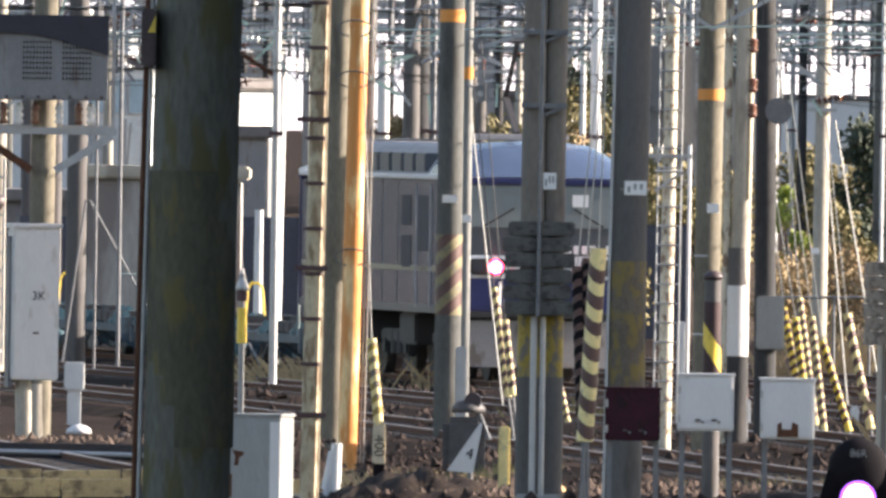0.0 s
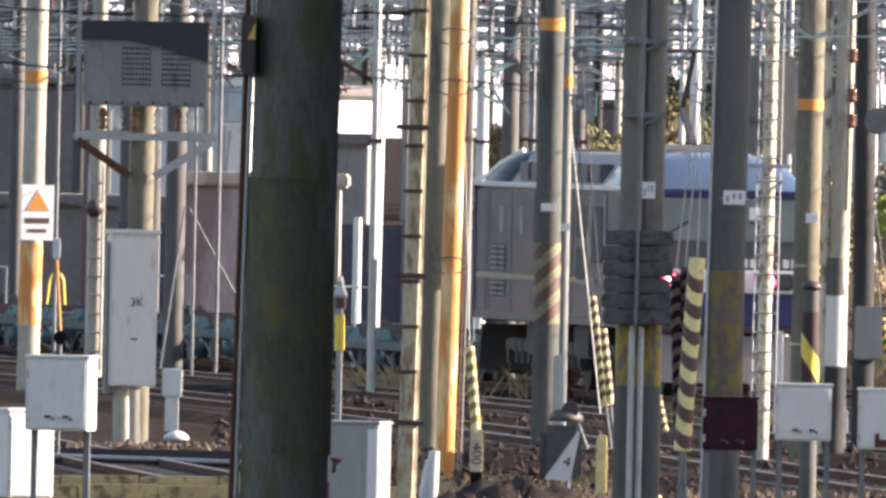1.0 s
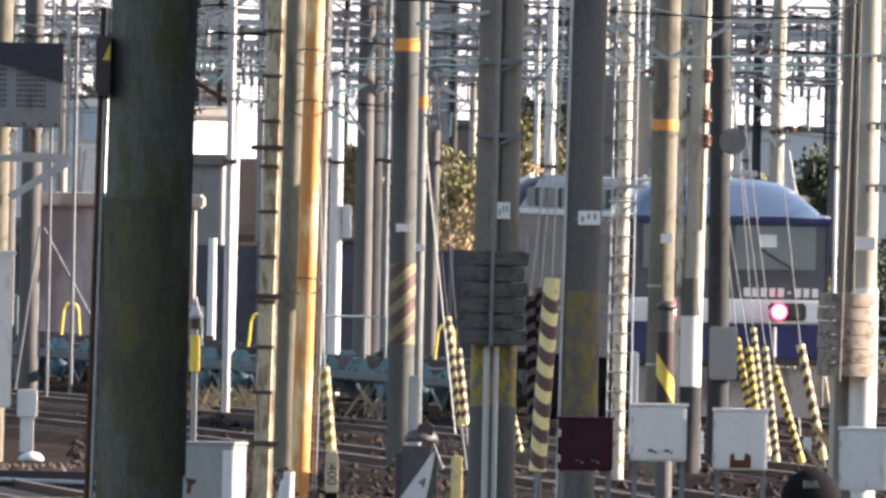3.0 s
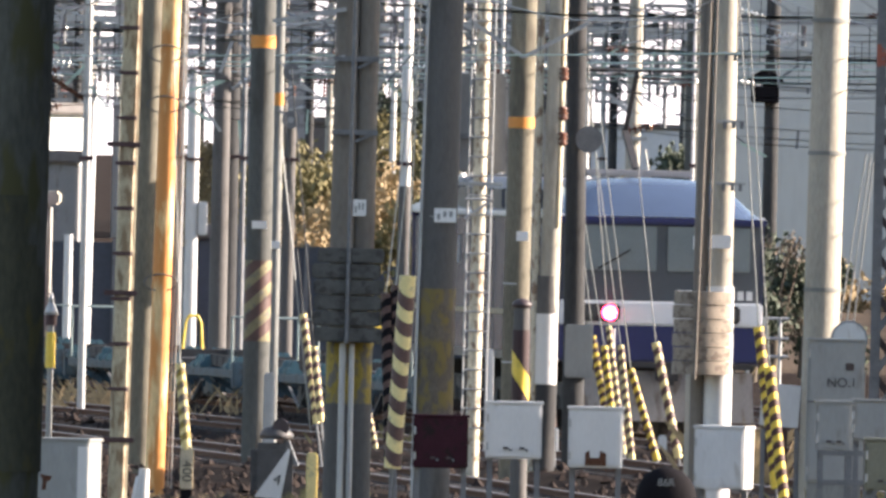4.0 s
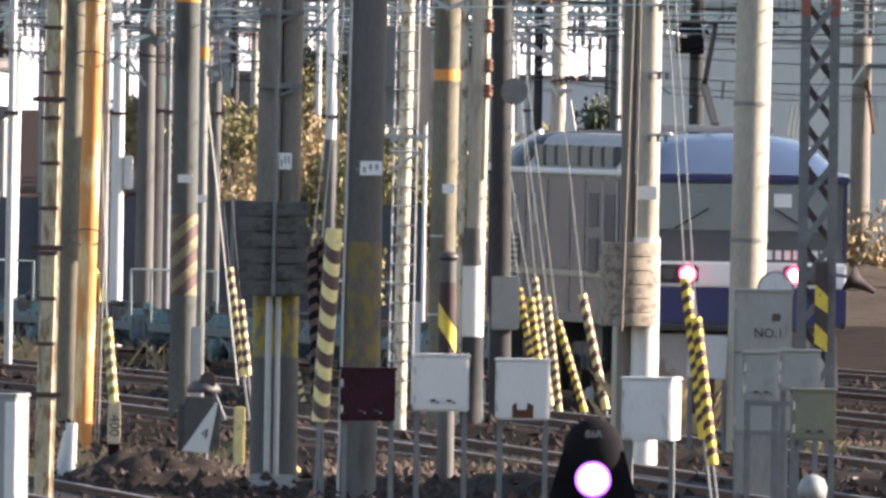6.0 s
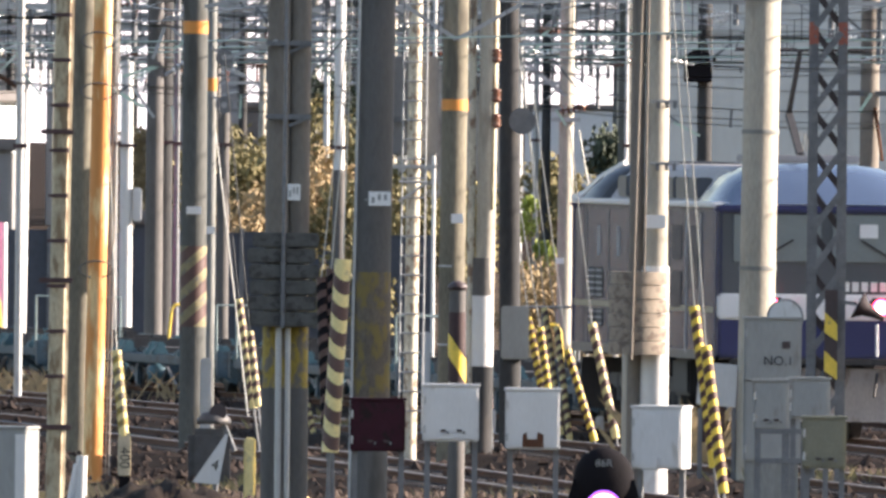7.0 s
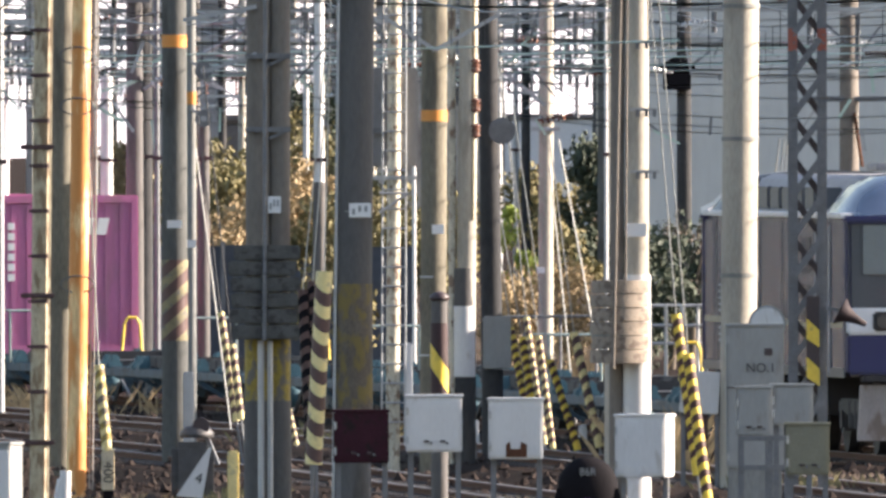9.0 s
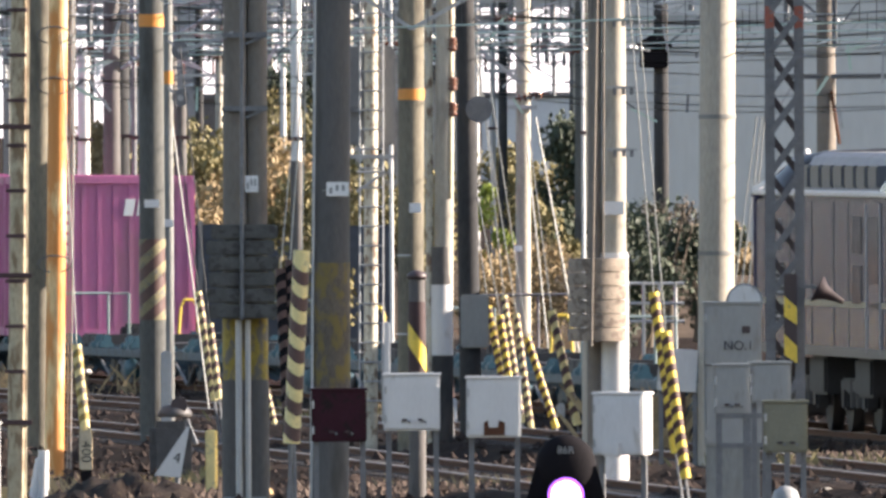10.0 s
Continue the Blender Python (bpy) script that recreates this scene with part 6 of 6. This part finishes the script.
for n, off in enumerate([-8.6, -4.3, 0.0, 8.2, 16.4]):
    t = thing("overhead_line", *on_line(0, off)[:2], 0, "contact and messenger wires with droppers over a track", "overhead line", "overhead lines")
    inv = t.matrix_basis.inverted()
    con, mes = [], []
    r = -870.0
    while r <= 140:
        x, y, h = on_line(r, off + 0.15 * math.sin(r / SPAN * math.pi + n))
        f = (r / SPAN + 0.13 * n) % 1.0
        zm = 6.05 - 0.55 * 4 * f * (1 - f)
        con.append((x, y, 5.12)), mes.append((x, y, zm))
        if r > -420:
            dro = wire_run(B(), [(x, y, 5.12), (x + 0.001, y + 0.001, zm)], 0.006)
            dro.transform(inv)
            part("dropper", dro, WIRE_DARK, t)
        r += 4.6
    for nm, pts, rad, m in (("contact_wire", con, 0.009, WIRE_GREEN), ("messenger_wire", mes, 0.009, WIRE)):
        bm = wire_run(B(), pts, rad)
        bm.transform(inv)
        part(nm, bm, m, t)


def insulator(bm, c, d, k=5, r=0.075):
    """A string of porcelain sheds along d."""
    c, d = Vector(c), Vector(d).normalized()
    for i in range(k):
        p = c + d * (0.09 * i)
        tube(bm, p, p + d * 0.035, r, r * 0.55, 8)
    tube(bm, c - d * 0.08, c + d * (0.09 * k + 0.06), 0.02, n=6)
    return bm


def catenary_mast(sx):
    t = thing("catenary_mast", 0, 0, 0, "grey mast with a hinged arm and white insulators", "mast", "masts of the overhead line")
    shaft(t, 8.6, 0.15, 0.12, CONCRETE_DARK, n=12)
    arm = part("arm", tube(tube(B(), (0.15 * sx, 0, 5.9), (2.1 * sx, 0, 6.15), 0.035, n=6), (0.15 * sx, 0, 5.0), (2.0 * sx, 0, 6.1), 0.035, n=6), GALV, t, "pale tube arm")
    part("registration_arm", tube(tube(B(), (1.1 * sx, 0, 5.6), (2.5 * sx, 0, 5.3), 0.025, n=6), (2.5 * sx, 0, 5.3), (2.1 * sx, 0, 5.15), 0.02, n=6), GALV, arm)
    for z, d in ((5.9, (sx, 0, 0.1)), (5.0, (sx, 0, 0.55))):
        part("insulator", insulator(B(), (0.28 * sx, 0, z + (0.02 if z > 5.5 else 0.08)), d), PORCELAIN, arm, "white insulator")
    part("crossarm", block(B(), (0, -0.12, 7.3), (1.5, 0.08, 0.1), 0.01), GALV, t)
    for x in (-0.62, 0.62):
        part("pin_insulator", insulator(B(), (x, -0.12, 7.36), (0, 0, 1), 3), PORCELAIN, t)
    part("stay", tube(B(), (0.1 * sx, 0, 6.9), (1.9 * sx, 0, 6.2), 0.015, n=5), WIRE_DARK, t)
    for z in (6.4, 6.9):
        part("bracket", block(B(), (0.0, -0.14, z), (0.5, 0.06, 0.06)), GALV_DARK, t)
    return t


MASTS = {}
for i, (r, off, sx) in enumerate([(-30, 2.0, 1), (-62, -6.6, 1), (-78, 6.2, -1), (-108, 2.1, -1), (-124, 10.3, 1), (-150, -2.3, 1), (-154, 14.4, -1), (-180, 6.1, 1), (-200, 18.5, 1), (-205, 10.2, -1),
                                  (-230, 2.0, 1), (-246, 14.3, 1), (-262, 22.6, -1), (-290, 18.4, 1), (-300, 6.1, -1), (-330, 10.2, 1), (-345, 22.5, 1), (-372, 14.3, -1), (-400, 26.6, 1), (-420, 18.4, 1),
                                  (-450, 22.5, -1), (-480, 30.7, 1), (-500, 26.6, -1), (-540, 22.5, 1), (-570, 34.8, 1), (-600, 30.7, -1), (-650, 40.0, 1), (-700, 36.0, 1)]):
    x, y, h = on_line(r, off)
    if 0.0051 < x / y < 0.0135:
        continue
    m = pose(x, y, -0.22, 0, 0, 0)
    if sx in MASTS:
        copy_thing(MASTS[sx], m)
    else:
        MASTS[sx] = catenary_mast(sx)
        MASTS[sx].matrix_basis = m


def gantry(y, x0, x1, z, label):
    t = thing("portal_gantry", (x0 + x1) / 2, y, -0.22, label, "gantry", "gantries over the tracks")
    w = (x1 - x0) / 2
    for sx in (-1, 1):
        part("column", tube(B(), (sx * w, 0, 0), (sx * w, 0, z + 1.0), 0.17, 0.14, 12), DARKENED_GREY, t)
    for dz in (0.0, 0.55):
        part("chord", block(B(), (0, 0, z + dz), (2 * w, 0.12, 0.08), 0.0), GALV, t)
    n = max(4, int(2 * w / 0.8))
    for i in range(n):
        a = -w + 2 * w * i / n
        part("lacing", beam(B(), (a, 0, z + (0.55 if i % 2 else 0)), (a + 2 * w / n, 0, z + (0 if i % 2 else 0.55)), 0.05), GALV, t)
    for i in range(int(2 * w / 1.7)):
        x = -w + 0.8 + i * 1.7 + 0.6 * math.sin(i * 2.3 + y)
        part("drop_post", tube(B(), (x, 0, z), (x, 0, z - 0.75 - 0.35 * math.sin(i * 1.7)), 0.05, n=8), GALV_DARK, t)
        part("insulator", insulator(B(), (x, 0, z - 0.6 - 0.35 * math.sin(i * 1.7)), (1 if i % 2 else -1, 0, 0.6 * math.sin(i * 3.1)), 3 + i % 3, 0.06), PORCELAIN, t)


for y, x0, x1, z in [(740, -16, 6.0, 6.0), (840, -18, 5.4, 5.7), (960, -20, 14.0, 5.9), (612, -13, 9.2, 6.5), (700, -16, 3.5, 6.55), (780, -17, 5.2, 6.3), (905, -20, 6.0, 6.7), (1050, -24, 5.0, 6.5), (1010, -3, 9.0, 7.4)]:
    gantry(y, x0, x1, z, "grey lattice gantry over the tracks with insulators")

# wires across the yard between poles, sagging a little
rnd = random.Random(11)
CROSS = []
for i in range(40):
    s = rnd.uniform(58, 136)
    v = rnd.choice((rnd.uniform(-10, 60), rnd.uniform(0, 130), rnd.uniform(60, 205)))
    CROSS.append((s, v, rnd.uniform(-90, 90), rnd.uniform(4, 30), rnd.choice((WIRE, WIRE, WIRE_GREEN))))
for s, v, tilt, sag, m in CROSS:
    y = 59890.0 / s
    zl = 4.2 - (v - 225) / s
    x0, x1 = -1620 / s, 1000 / s
    t = thing("cross_wire", 0, y, 0, "thin wire strung across the yard between poles", "wire", "cross wires")
    pts = []
    for i in range(23):
        f = i / 22
        k = (f * 3.0) % 1.0
        pts.append((x0 + (x1 - x0) * f, 0, zl + (f - 0.5) * tilt / s - sag * 4 * k * (1 - k) / s))
    part("wire", wire_run(B(), pts, 0.85 / s), m, t)
    for e in (pts[0], pts[-1]):
        part("end_post", tube(B(), (e[0], 0, -0.25), (e[0], 0, e[2] + 0.1), 0.1, n=8), CONCRETE_GREY, t)
    for _ in range(9):
        f = rnd.random()
        k = (f * 3.0) % 1.0
        x, z = x0 + (x1 - x0) * f, zl + (f - 0.5) * tilt / s - sag * 4 * k * (1 - k) / s
        part("hanger", beam(B(), (x, 0, z), (x + rnd.uniform(-0.5, 0.5), 0, z - rnd.uniform(0.1, 0.5)), rnd.uniform(0.025, 0.05)), rnd.choice((GALV, GALV, GALV_DARK, WIRE_GREEN)), t)
    for _ in range(rnd.choice((2, 3, 4, 5)) if s < 112 else 0):
        f = rnd.random()
        k = (f * 3.0) % 1.0
        part("insulator", insulator(B(), (x0 + (x1 - x0) * f, 0, zl + (f - 0.5) * tilt / s - sag * 4 * k * (1 - k) / s), (rnd.choice((-1, 1)), 0, rnd.uniform(-0.3, 0.3)), rnd.choice((3, 4, 5)), rnd.uniform(0.05, 0.09)), rnd.choice((PORCELAIN, PORCELAIN, PORCELAIN_BROWN)), t)

# the bright green-white feeder just above the boxes
PALE_WIRE = mat("pale_patina_wire", (0.62, 0.75, 0.68), 0.5, bump=0.0)
fw = thing("feeder_wire", 0, 404.66, 0, "pale green feeder wire between masts", "wire")
for x in (-0.872 - 5.0, 6.189):
    part("end_post", tube(B(), (x, 0, -0.25), (x, 0, 6.0), 0.1, n=8), CONCRETE_GREY, fw)
part("wire", wire_run(B(), [(-0.872 - 5.0, 0, 5.855), (-0.872, 0, 5.666), (0.514, 0, 5.612), (2.068, 0, 5.626), (6.189, 0, 5.693)], 0.013), PALE_WIRE, fw)


# distant poles of many kinds, seen between the near ones
def far_pole(r, m, arms, label):
    t = thing("distant_pole", 0, 0, 0, label, "pole", "distant poles")
    shaft(t, 9.5, r, r * 0.85, m, n=10)
    for i, (z, w) in enumerate(arms):
        part("crossarm", block(B(), (0.1 * (i % 2), -r - 0.03, z), (w, 0.07, 0.07), 0.0), GALV_DARK if i % 2 else GALV, t)
        for sx in (-0.45, 0.4):
            part("insulator", insulator(B(), (sx * w, -r - 0.03, z + 0.05), (0, 0, 1), 3, 0.06), PORCELAIN if i % 2 else PORCELAIN_BROWN, t)
        part("strut", beam(B(), (0.4 * w, -r - 0.03, z), (0.0, -r, z - 0.35), 0.04), GALV, t)
    return t


KINDS = [far_pole(0.14, CONCRETE_DARK, [(6.2, 1.6), (5.4, 1.2)], "dark grey concrete pole with crossarms far off"),
         far_pole(0.1, UNLIT_DARK, [(5.9, 1.3), (6.7, 1.6), (5.1, 0.8)], "dark slim pole with crossarms far off"),
         far_pole(0.12, CONCRETE, [(6.4, 1.9), (5.0, 0.9)], "pale concrete pole with crossarms far off"),
         far_pole(0.07, WHITE, [(5.6, 0.9)], "white slim steel pole far off")]
rnd = random.Random(23)
for i in range(44):
    s = rnd.uniform(52, 92)
    u = -640 + i * 50 + rnd.uniform(-20, 20)
    if u > 1090 or (905 < u < 1085 and i % 2):
        continue
    m = pose((u - 784) / s, 59890 / s, -0.22)
    k = i % 4 if rnd.random() < 0.7 else rnd.randrange(4)
    if i < 4:
        KINDS[i].matrix_basis = m
    else:
        copy_thing(KINDS[k], m)
# ---- what moves ----
def motions():
    times = [i * 0.5 for i in range(21)]
    for ob, back in RUN:
        rows = []
        for t in times:
            x, y, h = on_line(SPEED * t - back)
            rows.append((t, pose(x, y, 0, 0, 0, h)))
        walk(ob, rows)


motions()
